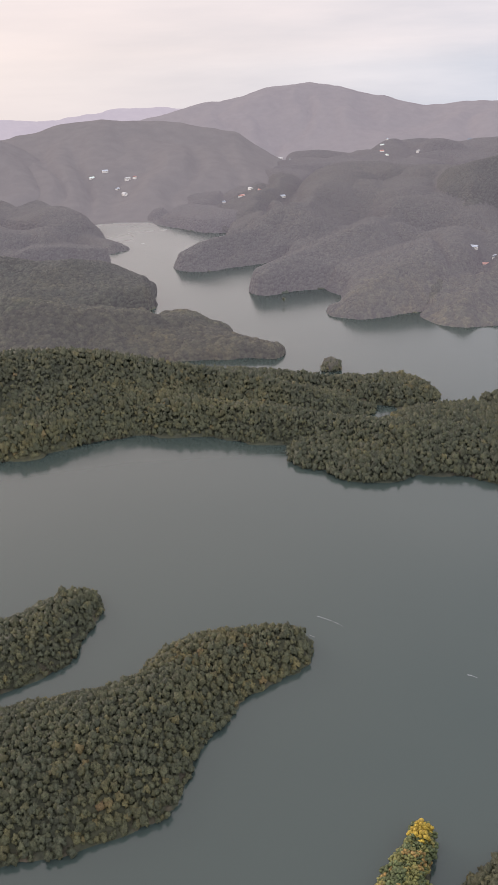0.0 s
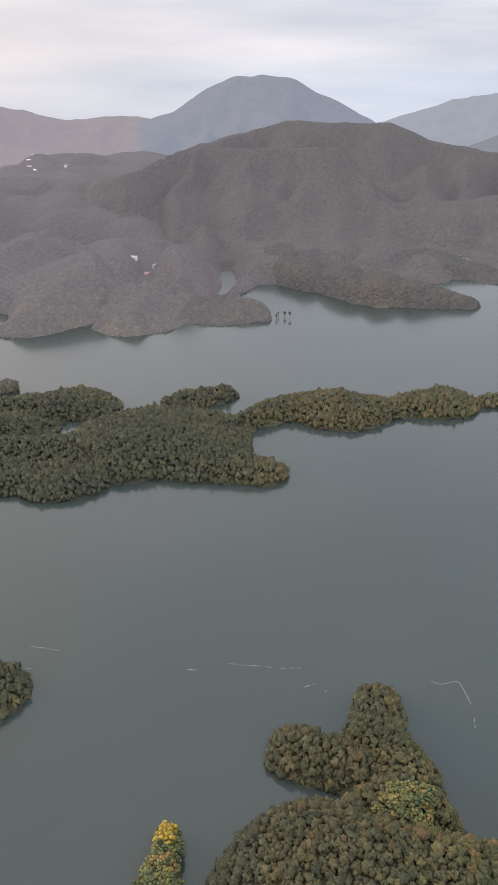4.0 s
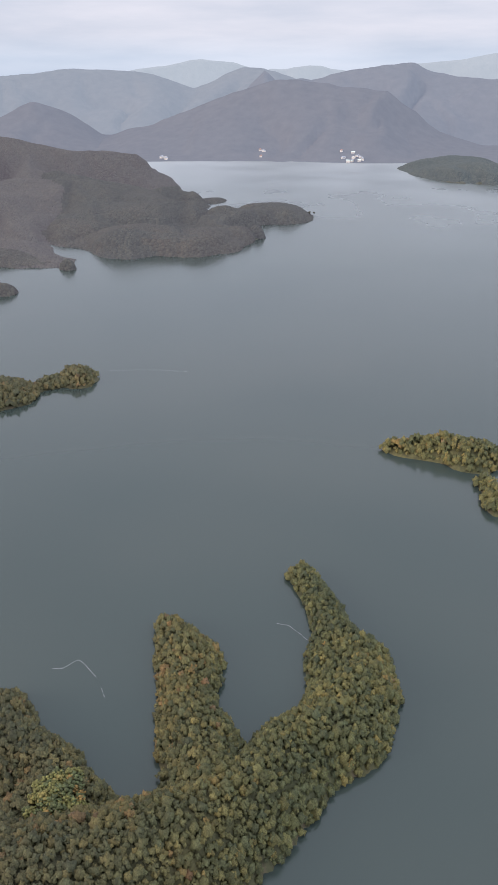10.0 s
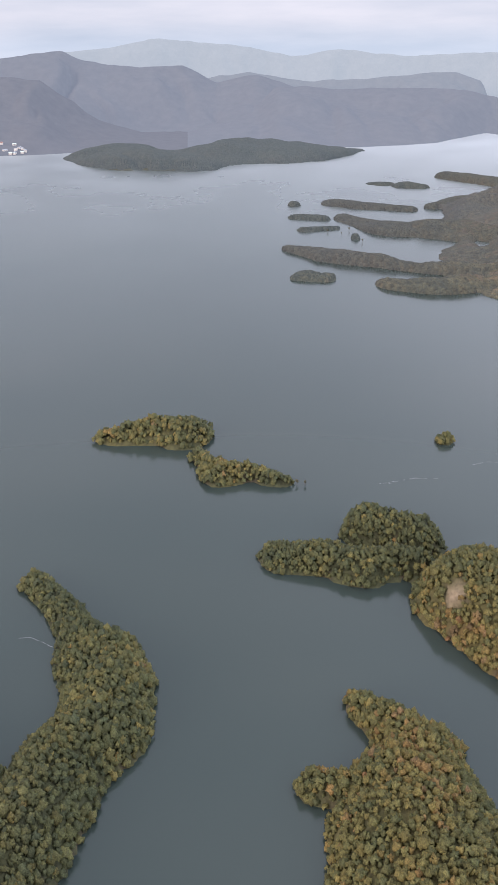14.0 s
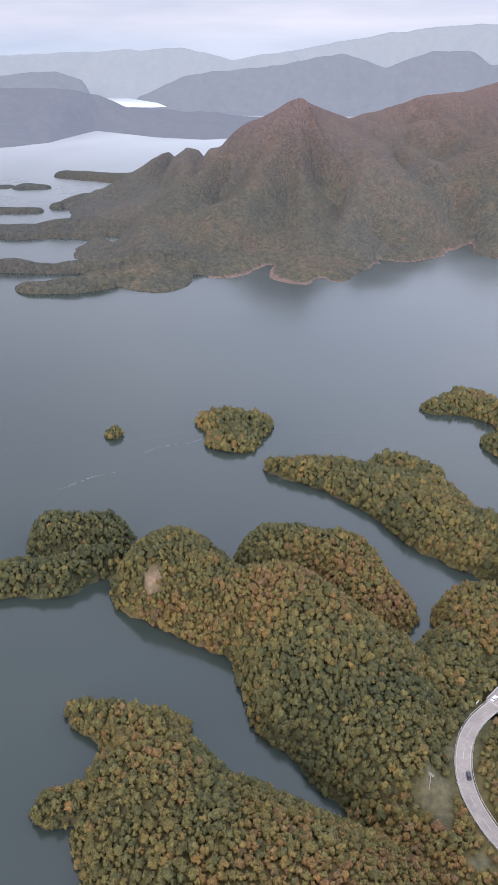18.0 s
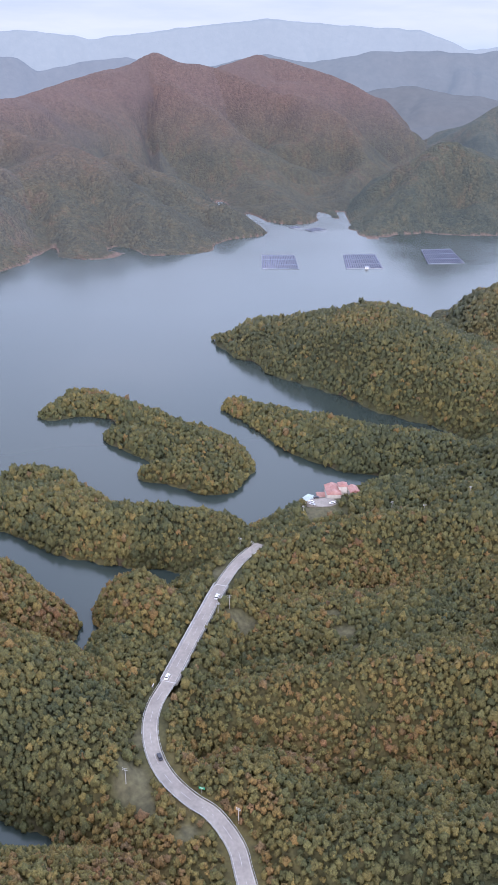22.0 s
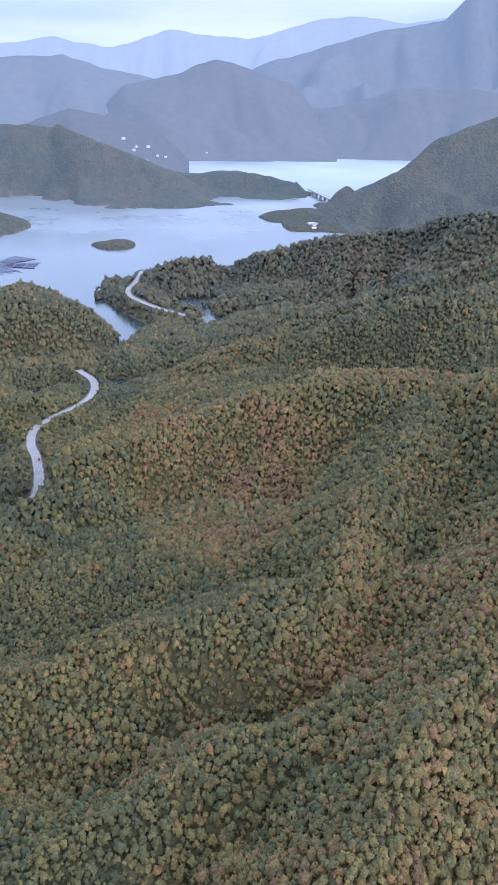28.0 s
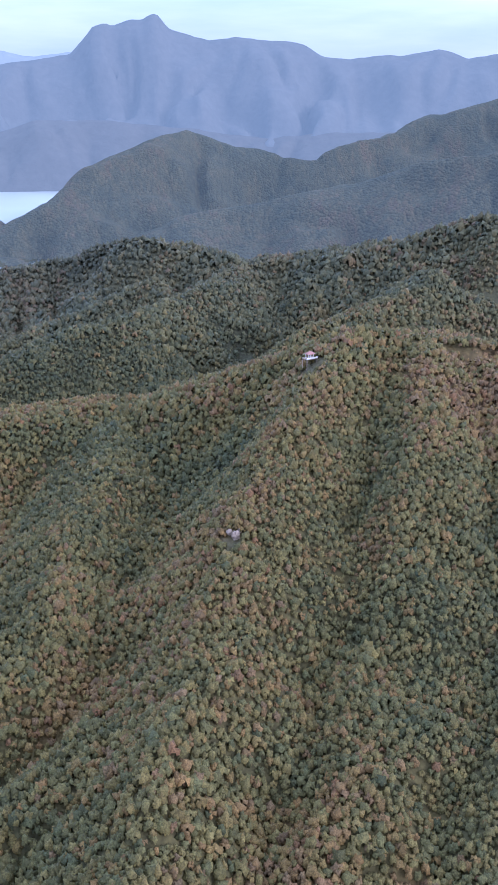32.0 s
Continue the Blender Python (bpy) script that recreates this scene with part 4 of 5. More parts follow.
bm = bmesh.new()
reach = [(93.2, 3900), (94.5, 3850), (96.6, 3800), (97.6, 3850), (97.0, 4120), (95.2, 4500), (93.9, 4600), (93.2, 4300)]
bm.faces.new([bm.verts.new((r * math.sin(radians(b)), r * math.cos(radians(b)), 62)) for b, r in reach][::-1])
me = bpy.data.meshes.new("far_lake")
bm.to_mesh(me)
bm.free()
me.materials.append(M_WATER)
tagged(new("far_lake", me), "pale upper arm of the lake between distant hills", "lake", kind="structure")


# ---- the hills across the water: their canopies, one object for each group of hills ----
# haze of the air in front of them, painted as emission, by group
HAZE_GLOW = (("bay", 0.09), ("point", 0.062), ("far_islet", 0.062), ("shore_bump", 0.064), ("mid_bar", 0.058), ("dead_tree", 0.09), ("round_islet", 0.05),
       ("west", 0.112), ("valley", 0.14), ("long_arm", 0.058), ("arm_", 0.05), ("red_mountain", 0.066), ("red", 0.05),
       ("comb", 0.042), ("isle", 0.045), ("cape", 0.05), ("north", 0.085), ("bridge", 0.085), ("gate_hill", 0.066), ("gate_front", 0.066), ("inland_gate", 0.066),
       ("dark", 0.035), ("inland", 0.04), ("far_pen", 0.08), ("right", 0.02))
NAMES = list(LOW) + list(RIDGES)
HILL_FROM = 840.0


def hazed_canopy(key, amount):
    haze_tint = (0.90, 0.80, 0.94) if key in ("west", "valley", "long_arm", "arm_", "bay", "dead_tree", "mid_bar", "shore_bump") else \
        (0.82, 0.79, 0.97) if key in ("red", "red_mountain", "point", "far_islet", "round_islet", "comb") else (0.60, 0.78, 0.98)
    m = material("hazed_canopy", rough=0.95, attribute="leaf")
    n, l = m.node_tree.nodes, m.node_tree.links
    p = n["Principled BSDF"]
    co = n.new("ShaderNodeTexCoord")
    vo = n.new("ShaderNodeTexVoronoi")           # crown beside crown
    vo.inputs["Scale"].default_value = 0.2
    l.new(co.outputs["Object"], vo.inputs["Vector"])
    inv = n.new("ShaderNodeMath")
    inv.operation = 'SUBTRACT'
    inv.inputs[0].default_value = 1.0
    l.new(vo.outputs["Distance"], inv.inputs[1])
    bp = n.new("ShaderNodeBump")
    bp.inputs["Strength"].default_value, bp.inputs["Distance"].default_value = 1.0, 4.5
    l.new(inv.outputs[0], bp.inputs["Height"])
    l.new(bp.outputs[0], p.inputs["Normal"])
    sp = n.new("ShaderNodeSeparateColor")
    l.new(vo.outputs["Color"], sp.inputs[0])
    rp = n.new("ShaderNodeMapRange")
    rp.inputs["To Min"].default_value, rp.inputs["To Max"].default_value = 0.8, 1.2
    l.new(sp.outputs[0], rp.inputs["Value"])
    sc = n.new("ShaderNodeVectorMath")
    sc.operation = 'SCALE'
    l.new(n["Attribute"].outputs["Color"], sc.inputs[0])
    l.new(rp.outputs[0], sc.inputs["Scale"])
    l.new(sc.outputs[0], p.inputs["Base Color"])
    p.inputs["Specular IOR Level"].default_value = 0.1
    # the leaves glow faintly: this is the painted haze
    p.inputs["Emission Color"].default_value = (*haze_tint, 1)
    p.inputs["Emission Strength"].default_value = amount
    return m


def crowns(x, y, cell, seed):
    """Crown beside crown: distance to the nearest trunk, and a value of that tree's own."""
    ix, iy = np.floor(x / cell), np.floor(y / cell)
    best, mark = np.full_like(x, 1e9), np.zeros_like(x)
    for ox in (-1, 0, 1):
        for oy in (-1, 0, 1):
            jx, jy = ix + ox, iy + oy
            d = np.hypot((jx + lattice(jx, jy, seed)) * cell - x, (jy + lattice(jx, jy, seed + 1)) * cell - y)
            near = d < best
            best, mark = np.where(near, d, best), np.where(near, lattice(jx, jy, seed + 2), mark)
    return best, mark * 2 - 1


hb = np.radians(np.arange(-22, 214, 0.125))
hr = np.concatenate([np.arange(HILL_FROM, 1120, 3.4), np.arange(1120, 1300, 5.0), np.arange(1300, 1800, 7.5), np.arange(1800, 3150, 14.0)])
HB, HR = np.meshgrid(hb, hr, indexing="ij")
hx, hy = (HR * np.sin(HB)).ravel(), (HR * np.cos(HB)).ravel()
hz, hown = land(hx, hy)
trunk, mark = crowns(hx, hy, 5.6, 111)
fade = np.clip((1500 - HR.ravel()) / 500, 0.12, 1)      # far crowns are smaller than the mesh
# 0.78 darkens the leaves: shade between crowns put into the colour
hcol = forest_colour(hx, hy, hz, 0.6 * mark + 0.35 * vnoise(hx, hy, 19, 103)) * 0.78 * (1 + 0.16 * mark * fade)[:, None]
lumps = fade * 6.0 * np.sqrt(np.clip(1 - (trunk / 5.0) ** 2, 0, 1)) - 2.5 * fade + 1.4 * mark * fade + 1.5 * vnoise(hx, hy, 45, 109)
hrd, _ = road_field(hx, hy)
hup = np.where(hz > 0, np.maximum(hz, 0.3) + (2.2 + 0.6 * lumps) * np.clip(hz / 2.0 + 0.25, 0, 1) * np.clip((hrd - 7) / 4, 0, 1) - 1.5 * (hrd < 8), -3.0)
hfar, hbear = np.hypot(hx, hy), np.degrees(np.arctan2(hx, hy))
bank = (hz > -1) & (hz < 0.15 + 0.5 * vnoise(hx, hy, 60, 113)) & (hown >= len(LOW)) & (hfar > 1000) & (hbear > 100) & (hbear < 164)     # bare reddish banks
hup = np.where(bank, np.maximum(hz, -0.4), hup)
hcol = np.where(bank[:, None], np.array((0.17, 0.118, 0.085)), hcol)
nb, nr_ = len(hb), len(hr)
ii, jj = np.meshgrid(np.arange(nb - 1), np.arange(nr_ - 1), indexing="ij")
hq = np.stack([ii * nr_ + jj, (ii + 1) * nr_ + jj, (ii + 1) * nr_ + jj + 1, ii * nr_ + jj + 1], -1).reshape(-1, 4)
hq = hq[:, ::-1]
group_of = np.array([next((k for k, (pre, _) in enumerate(HAZE_GLOW) if nm.startswith(pre)), len(HAZE_GLOW)) for nm in NAMES])
fown = group_of[hown[hq].max(1)]
wet = (hz[hq] <= 0).all(1) | (hfar[hq] < 850).all(1) | ((hfar[hq] < 1010).all(1) & (np.cos(np.radians(hbear[hq] - 190)) > 0.45).all(1)) | ((hfar[hq] < 1290).all(1) & (np.cos(np.radians(hbear[hq] - 192)) > 0.75).all(1))
for k in np.unique(fown[~wet]):
    f = hq[(fown == k) & ~wet]
    keep, inv = np.unique(f, return_inverse=True)
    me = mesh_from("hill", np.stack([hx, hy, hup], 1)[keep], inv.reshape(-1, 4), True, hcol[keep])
    key, amount = HAZE_GLOW[k] if k < len(HAZE_GLOW) else ("", 0.03)
    me.materials.append(hazed_canopy(key, amount))
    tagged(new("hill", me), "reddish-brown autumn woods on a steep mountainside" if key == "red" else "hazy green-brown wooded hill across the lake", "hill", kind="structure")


# ---- far ranges round the basin ----
def far_range(name, dist, base, sky, mat, label, taper=3.0):
    """A mountain range at a distance: crest along the bearings, spurs running down both sides."""
    b = np.array([p[0] for p in sky], float)
    h = np.array([p[1] for p in sky], float)
    n = max(60, int((b[-1] - b[0]) * 5))
    u = np.linspace(b[0] - taper, b[-1] + taper, n)
    crest = np.interp(u, b, h)
    k = np.ones(3) / 3
    crest = np.convolve(np.pad(crest, 1, mode="edge"), k, "valid") * 0.3 + crest * 0.7
    crest = crest + 5 * fbm(np.radians(u) * dist, np.full_like(u, dist), 160, 4, 95)
    crest = crest * np.clip((u - u[0]) / taper, 0, 1) ** 0.7 * np.clip((u[-1] - u) / taper, 0, 1) ** 0.7
    rows = np.concatenate([np.linspace(-1, 0, 30), np.linspace(0, 0.5, 4)[1:]])
    near = np.interp(u, [p[0] for p in base], [p[1] for p in base]) if isinstance(base, tuple) else np.full_like(u, base)
    U, V = np.meshgrid(np.radians(u), rows, indexing="ij")
    D = np.minimum(dist + V * np.where(V < 0, (dist - near)[:, None], 500), 4840)
    x, y = D * np.sin(U), D * np.cos(U)
    e = np.abs(V)
    along_ = U * dist + 70 * fbm(x, y, 260, 2, 93)
    cut = (1 - np.clip(np.abs(vnoise(along_, D * 0.3, 230, 91)) * 2, 0, 1)) + 0.5 * (1 - np.clip(np.abs(vnoise(along_, D * 0.35, 110, 92)) * 2, 0, 1))
    hump = 0.5 + 0.5 * np.clip(fbm(x, y, 420, 3, 96) + 0.4, -1, 1)
    flank = np.clip(e * 3.5, 0, 1) * np.clip((1 - e) * 3, 0, 1)
    z = crest[:, None] * ((1 - e) ** 1.2 + flank * (0.20 * hump - 0.20 * cut)) + 4 * fbm(x, y, 70, 3, 97) * np.clip(crest[:, None] / 60, 0, 1) * (1 - e) - 6 * e
    z = np.where(e < 0.93, np.maximum(z, 3 + 20 * (1 - e) * np.clip(crest[:, None] / 100, 0, 1)), z)
    m = len(rows)
    ii, jj = np.meshgrid(np.arange(n - 1), np.arange(m - 1), indexing="ij")
    f = np.stack([ii * m + jj, ii * m + jj + 1, (ii + 1) * m + jj + 1, (ii + 1) * m + jj], -1).reshape(-1, 4)[:, ::-1]
    ob = new(name, mesh_from(name, np.stack([x, y, z], -1).reshape(-1, 3), f))
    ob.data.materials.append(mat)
    return tagged(ob, label, "mountains", kind="structure")


HAZE_MATS = {}
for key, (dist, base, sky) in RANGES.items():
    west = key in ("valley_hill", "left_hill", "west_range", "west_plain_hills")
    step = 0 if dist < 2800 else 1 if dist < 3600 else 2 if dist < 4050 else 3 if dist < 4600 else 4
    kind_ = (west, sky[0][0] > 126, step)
    if kind_ not in HAZE_MATS:
        # farther ranges get more of the painted haze
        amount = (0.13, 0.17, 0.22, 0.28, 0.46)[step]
        haze_rgb = (0.84, 0.78, 0.90) if west else (0.53, 0.69, 0.83) if sky[0][0] > 126 else ((0.56, 0.70, 0.98), (0.56, 0.71, 0.98), (0.58, 0.74, 0.98), (0.63, 0.80, 0.98), (0.74, 0.89, 0.98))[step]
        HAZE_MATS[kind_] = haze_glow_material("hazed_slopes", (0.085, 0.08, 0.07), haze_rgb, amount)
    far_range("mountain_range", dist, base, sky, HAZE_MATS[kind_],
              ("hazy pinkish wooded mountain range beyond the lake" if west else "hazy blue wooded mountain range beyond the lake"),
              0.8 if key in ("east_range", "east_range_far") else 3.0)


# ---- woods ----
rng = np.random.default_rng(7)
_t = (1 + 5 ** 0.5) / 2
ICO_V = np.array([(-1, _t, 0), (1, _t, 0), (-1, -_t, 0), (1, -_t, 0), (0, -1, _t), (0, 1, _t), (0, -1, -_t), (0, 1, -_t),
                  (_t, 0, -1), (_t, 0, 1), (-_t, 0, -1), (-_t, 0, 1)]) / math.hypot(1, _t)
ICO_F = np.array([(0, 11, 5), (0, 5, 1), (0, 1, 7), (0, 7, 10), (0, 10, 11), (1, 5, 9), (5, 11, 4), (11, 10, 2), (10, 7, 6), (7, 1, 8),
                  (3, 9, 4), (3, 4, 2), (3, 2, 6), (3, 6, 8), (3, 8, 9), (4, 9, 5), (2, 4, 11), (6, 2, 10), (8, 6, 7), (9, 8, 1)])


_ring = [(math.cos(1.5708 * k), math.sin(1.5708 * k), -0.25) for k in range(4)]
CAP_V = np.array([(0, 0, 0.85)] + _ring)
CAP_F = np.array([(0, 1 + k, 1 + (k + 1) % 4) for k in range(4)])


def crown(clumps, size):
    """A crown of uneven, overlapping leaf clumps on the upper side of a ball; also a tone for each clump."""
    v, f, tone = [], [], []
    for k in range(clumps):
        up = 1.0 - 1.15 * (k + 0.2) / clumps
        a = 2.4 * k + rng.uniform(-0.5, 0.5)
        out = 0.80 * math.sqrt(max(0.0, 1 - up * up)) * rng.uniform(0.8, 1.1)
        c = np.array((out * math.cos(a), out * math.sin(a), up * 0.70 * rng.uniform(0.85, 1.1)))
        lean = 0.75 * math.acos(max(-1.0, min(1.0, up)))
        q = CAP_V * (size * rng.uniform(0.7, 1.3)) * rng.uniform(0.75, 1.25, (5, 1))
        turn_ = Matrix.Rotation(a, 3, 'Z') @ Matrix.Rotation(lean, 3, 'Y') @ Matrix.Rotation(rng.uniform(0, 6.28), 3, 'Z')
        q = q @ np.array(turn_).T
        v.append(q + c)
        f.append(CAP_F + 5 * k)
        tone.append(np.full(5, rng.uniform(0.8, 1.22)))
    return np.concatenate(v), np.concatenate(f), np.concatenate(tone)


KINDS = {"near": [crown(6, 0.64) for _ in range(16)], "mid": [crown(4, 0.76) for _ in range(12)], "back": [crown(4, 0.78) for _ in range(10)], "ridge": [crown(3, 0.85) for _ in range(10)]}


def scatter(r0, r1, gap, b0=-29, b1=219):
    """Jittered planting places between two radii."""
    xs = np.arange(-r1, r1, gap)
    X, Y = np.meshgrid(xs, np.arange(-r1, r1, gap * 0.87), indexing="ij")
    X = X + gap * 0.5 * (np.round(Y / (gap * 0.87)).astype(int) % 2)
    X, Y = X.ravel(), Y.ravel()
    R = np.hypot(X, Y)
    B = (np.degrees(np.arctan2(X, Y)) + 40) % 360 - 40
    keep = (R > r0) & (R < r1) & (B > b0) & (B < b1)
    X, Y = X[keep], Y[keep]
    X = X + rng.uniform(-0.5, 0.5, len(X)) * gap
    Y = Y + rng.uniform(-0.5, 0.5, len(Y)) * gap
    return X, Y


WOODS = {}
for kind, r0, r1, gap, size in (("near", 150, 480, 2.75, 1.65), ("mid", 480, 860, 3.25, 1.95), ("back", 860, 1020, 4.0, 2.5), ("ridge", 1020, 1300, 5.2, 3.2)):
    X, Y = scatter(r0, r1, gap, 126 if kind == "back" else 150 if kind == "ridge" else -29)
    Z, own = land(X, Y)
    dry = Z > -0.5
    X, Y, Z, own = X[dry], Y[dry], Z[dry], own[dry]
    if kind in ("near", "mid"):       # banks carry more crowns for their plan area
        low = np.nonzero((own < len(LOW)) & (Z < 16))[0]
        lx, ly, lz = X[low], Y[low], Z[low]
        steep = np.abs(land(lx + 1.5, ly)[0] - lz) + np.abs(land(lx, ly + 1.5)[0] - lz) > 1.5
        mx, my = (q[steep] + rng.uniform(-0.6, 0.6, steep.sum()) * gap for q in (lx, ly))
        mz, mo = land(mx, my)
        X, Y, Z, own = (np.concatenate(q) for q in ((X, mx), (Y, my), (Z, mz), (own, mo)))
    rd, _ = road_field(X, Y)
    Z = np.where(Z > -0.5, np.maximum(Z, 0.25), Z)
    keep = (Z > 0) & (rd > np.where((Y < -290) & (Y > -480), 4.2, 6.5 if kind in ("near", "mid") else 10.0)) & (clearing(X, Y) < 0.35)
    X, Y, Z, own = X[keep], Y[keep], Z[keep], own[keep]
    if kind == "near":       # these stand as trees of their own
        single = np.isin(own, [NAMES.index(k) for k in ("finger_a", "finger_a_lobe", "yellow_tree_spit")])
        order = np.argsort(np.hypot(X, Y) + 1e6 * ~single)
        single = np.zeros(len(X), bool)
        single[order[:295]] = True
        SINGLES = list(zip(X[single].tolist(), Y[single].tolist(), Z[single].tolist()))
        X, Y, Z, own = X[~single], Y[~single], Z[~single], own[~single]
    n = len(X)
    s = size * np.clip(np.exp(rng.normal(0, 0.2, n)), 0.65, 1.6) * (1 + 0.15 * fbm(X, Y, 60, 2, 5))
    tall = rng.uniform(1.0, 1.5, n)
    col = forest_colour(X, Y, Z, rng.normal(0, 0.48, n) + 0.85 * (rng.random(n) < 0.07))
    col = col * rng.uniform(0.78, 1.08, (n, 1))
    spin = rng.uniform(0, 2 * np.pi, n)
    pick = rng.integers(0, len(KINDS[kind]), n)
    lift = np.where(Z < 1.5, 0.5, 0.55) + rng.uniform(-0.15, 0.3, n)
    for w in np.unique(own):
        for v in range(len(KINDS[kind])):
            m = (own == w) & (pick == v)
            if not m.any():
                continue
            tv, tf, tt = KINDS[kind][v]
            c, sn = np.cos(spin[m])[:, None], np.sin(spin[m])[:, None]
            px = (tv[:, 0] * c - tv[:, 1] * sn) * s[m][:, None] + X[m][:, None]
            py = (tv[:, 0] * sn + tv[:, 1] * c) * s[m][:, None] + Y[m][:, None]
            pz = tv[:, 2] * (s[m] * tall[m])[:, None] + (Z[m] + s[m] * tall[m] * lift[m])[:, None]
            P = np.stack([px, py, pz], -1).reshape(-1, 3)
            Fc = (tf[None] + (np.arange(m.sum()) * len(tv))[:, None, None]).reshape(-1, 3)
            Cc = (col[m][:, None, :] * tt[None, :, None]).reshape(-1, 3)
            WOODS.setdefault(int(w), []).append((P, Fc, Cc))

for w, parts in sorted(WOODS.items()):
    off, V, F, Cl = 0, [], [], []
    for P, Fc, Cc in parts:
        V.append(P)
        F.append(Fc + off)
        Cl.append(Cc)
        off += len(P)
    ob = new("woodland", mesh_from("woodland", np.concatenate(V), np.concatenate(F), True, np.concatenate(Cl)))
    ob.data.materials.append(M_LEAF)
    low = NAMES[w] in LOW
    label = "dense green and rust-brown autumn woods on a hillside" if not low else "green, olive and yellow autumn trees down to the waterline"
    if NAMES[w].startswith("red"):
        label = "reddish-brown autumn woods on a steep mountainside"
    tagged(ob, label, "woodland", kind="stuff")


# ---- helpers for built things ----
def part(name, bm, mat, parent=None, label=""):
    me = bpy.data.meshes.new(name)
    bm.to_mesh(me)
    bm.free()
    me.materials.append(mat)
    ob = new(name, me)
    if parent:
        ob.parent = parent
    if label:
        tagged(ob, label)
    return ob


def box(bm, centre, size, turn=0.0, bevel=0.0):
    m = Matrix.Translation(centre) @ Euler((0, 0, turn)).to_matrix().to_4x4() @ Matrix.Diagonal((*size, 1))
    r = bmesh.ops.create_cube(bm, size=1.0, matrix=m)
    if bevel:
        es = {e for v in r["verts"] for e in v.link_edges}
        bmesh.ops.bevel(bm, geom=list(es), offset=bevel, segments=1, affect='EDGES')
    return bm


def rod(bm, a, b, r0, r1=None, sides=6):
    a, b = Vector(a), Vector(b)
    d = b - a
    m = Matrix.Translation((a + b) / 2) @ d.to_track_quat("Z", "Y").to_matrix().to_4x4()
    bmesh.ops.create_cone(bm, cap_ends=True, segments=sides, radius1=r0, radius2=r0 if r1 is None else r1, depth=d.length, matrix=m)
    return bm


def height(x, y):
    z, _ = land(np.array([float(x)]), np.array([float(y)]))
    return float(z[0])


def smooth_line(pts, step=3.0):
    """A smooth curve through the nodes, with points about a step apart."""
    p = [Vector(q) for q in pts]
    p = [p[0] * 2 - p[1]] + p + [p[-1] * 2 - p[-2]]
    out = []
    for a, b, c, d in zip(p[:-3], p[1:-2], p[2:-1], p[3:]):
        n = max(2, int((c - b).length / step))
        for i in range(n):
            t = i / n
            out.append(0.5 * (2 * b + (c - a) * t + (2 * a - 5 * b + 4 * c - d) * t * t + (3 * b - a - 3 * c + d) * t ** 3))
    return out + [p[-2]]


def ribbon(line, off0, off1, lift, thick=0.0, only=None):
    """A strip along a line between two sideways offsets."""
    bm = bmesh.new()
    last = None
    for i, q in enumerate(line):
        d = (line[min(i + 1, len(line) - 1)] - line[max(i - 1, 0)])
        d.z = 0
        d.normalize()
        side = Vector((d.y, -d.x, 0))
        a, b = q + side * off0 + Vector((0, 0, lift)), q + side * off1 + Vector((0, 0, lift))
        ring = [bm.verts.new(a), bm.verts.new(b)]
        if thick:
            ring += [bm.verts.new(b - Vector((0, 0, thick))), bm.verts.new(a - Vector((0, 0, thick)))]
        if last and (only is None or only(i)):
            k = len(ring)
            for j in range(k if thick else 1):
                bm.faces.new((last[j], last[(j + 1) % k], ring[(j + 1) % k], ring[j]))
        last = ring
    bmesh.ops.recalc_face_normals(bm, faces=bm.faces)
    loose = [v for v in bm.verts if not v.link_faces]
    bmesh.ops.delete(bm, geom=loose, context='VERTS')
    return bm


# ---- roads ----
def on_bridge(q):
    a, b = Vector((*BRIDGE[0], 0)), Vector((*BRIDGE[1], 0))
    t = (Vector((q.x, q.y, 0)) - a).dot(b - a) / (b - a).length_squared
    return 0 <= t <= 1 and (Vector((q.x, q.y, 0)) - a - (b - a) * t).length < 12


for key, nodes_ in ROADS.items():
    line = smooth_line(nodes_)
    half = 3.5
    road = part("road", ribbon(line, -half, half, 0.25, 0.5), M_ASPHALT)
    tagged(road, "worn pale grey two-lane asphalt road through woods", "road", kind="structure")
    part("edge_line", ribbon(line, -half + 0.4, -half + 0.55, 0.254), M_PAINT, road, "white edge line")
    part("edge_line", ribbon(line, half - 0.55, half - 0.4, 0.254), M_PAINT, road, "white edge line")
    part("centre_line", ribbon(line, -0.07, 0.07, 0.254, only=lambda i: i % 4 < 2), M_PAINT, road, "faded dashed centre line")
    cut = [i for i, q in enumerate(line) if key == "main_road" and on_bridge(q)]
    runs = [line[:cut[0] + 1], line[cut[-1]:]] if cut else [line]
    for sgn in (-1, 1):
        for run in runs:
            rail = tagged(new("guard_rail"), "galvanised steel guard rail along the road edge", "guard rail", group="guard rails")
            part("rail", ribbon(run, sgn * (half + 0.25), sgn * (half + 0.33), 0.95, 0.32), M_METAL, rail)
            post_me = None
            for i in range(0, len(run) - 1, 3):
                d = run[i + 1] - run[i]
                at_ = run[i] + Vector((d.y, -d.x, 0)).normalized() * sgn * (half + 0.38)
                if post_me is None:
                    po = part("post", box(bmesh.new(), (0, 0, 0.3), (0.14, 0.14, 1.3)), M_METAL, rail)
                    post_me = po.data
                else:
                    po = new("post", post_me)
                    po.parent = rail
                po.location = at_

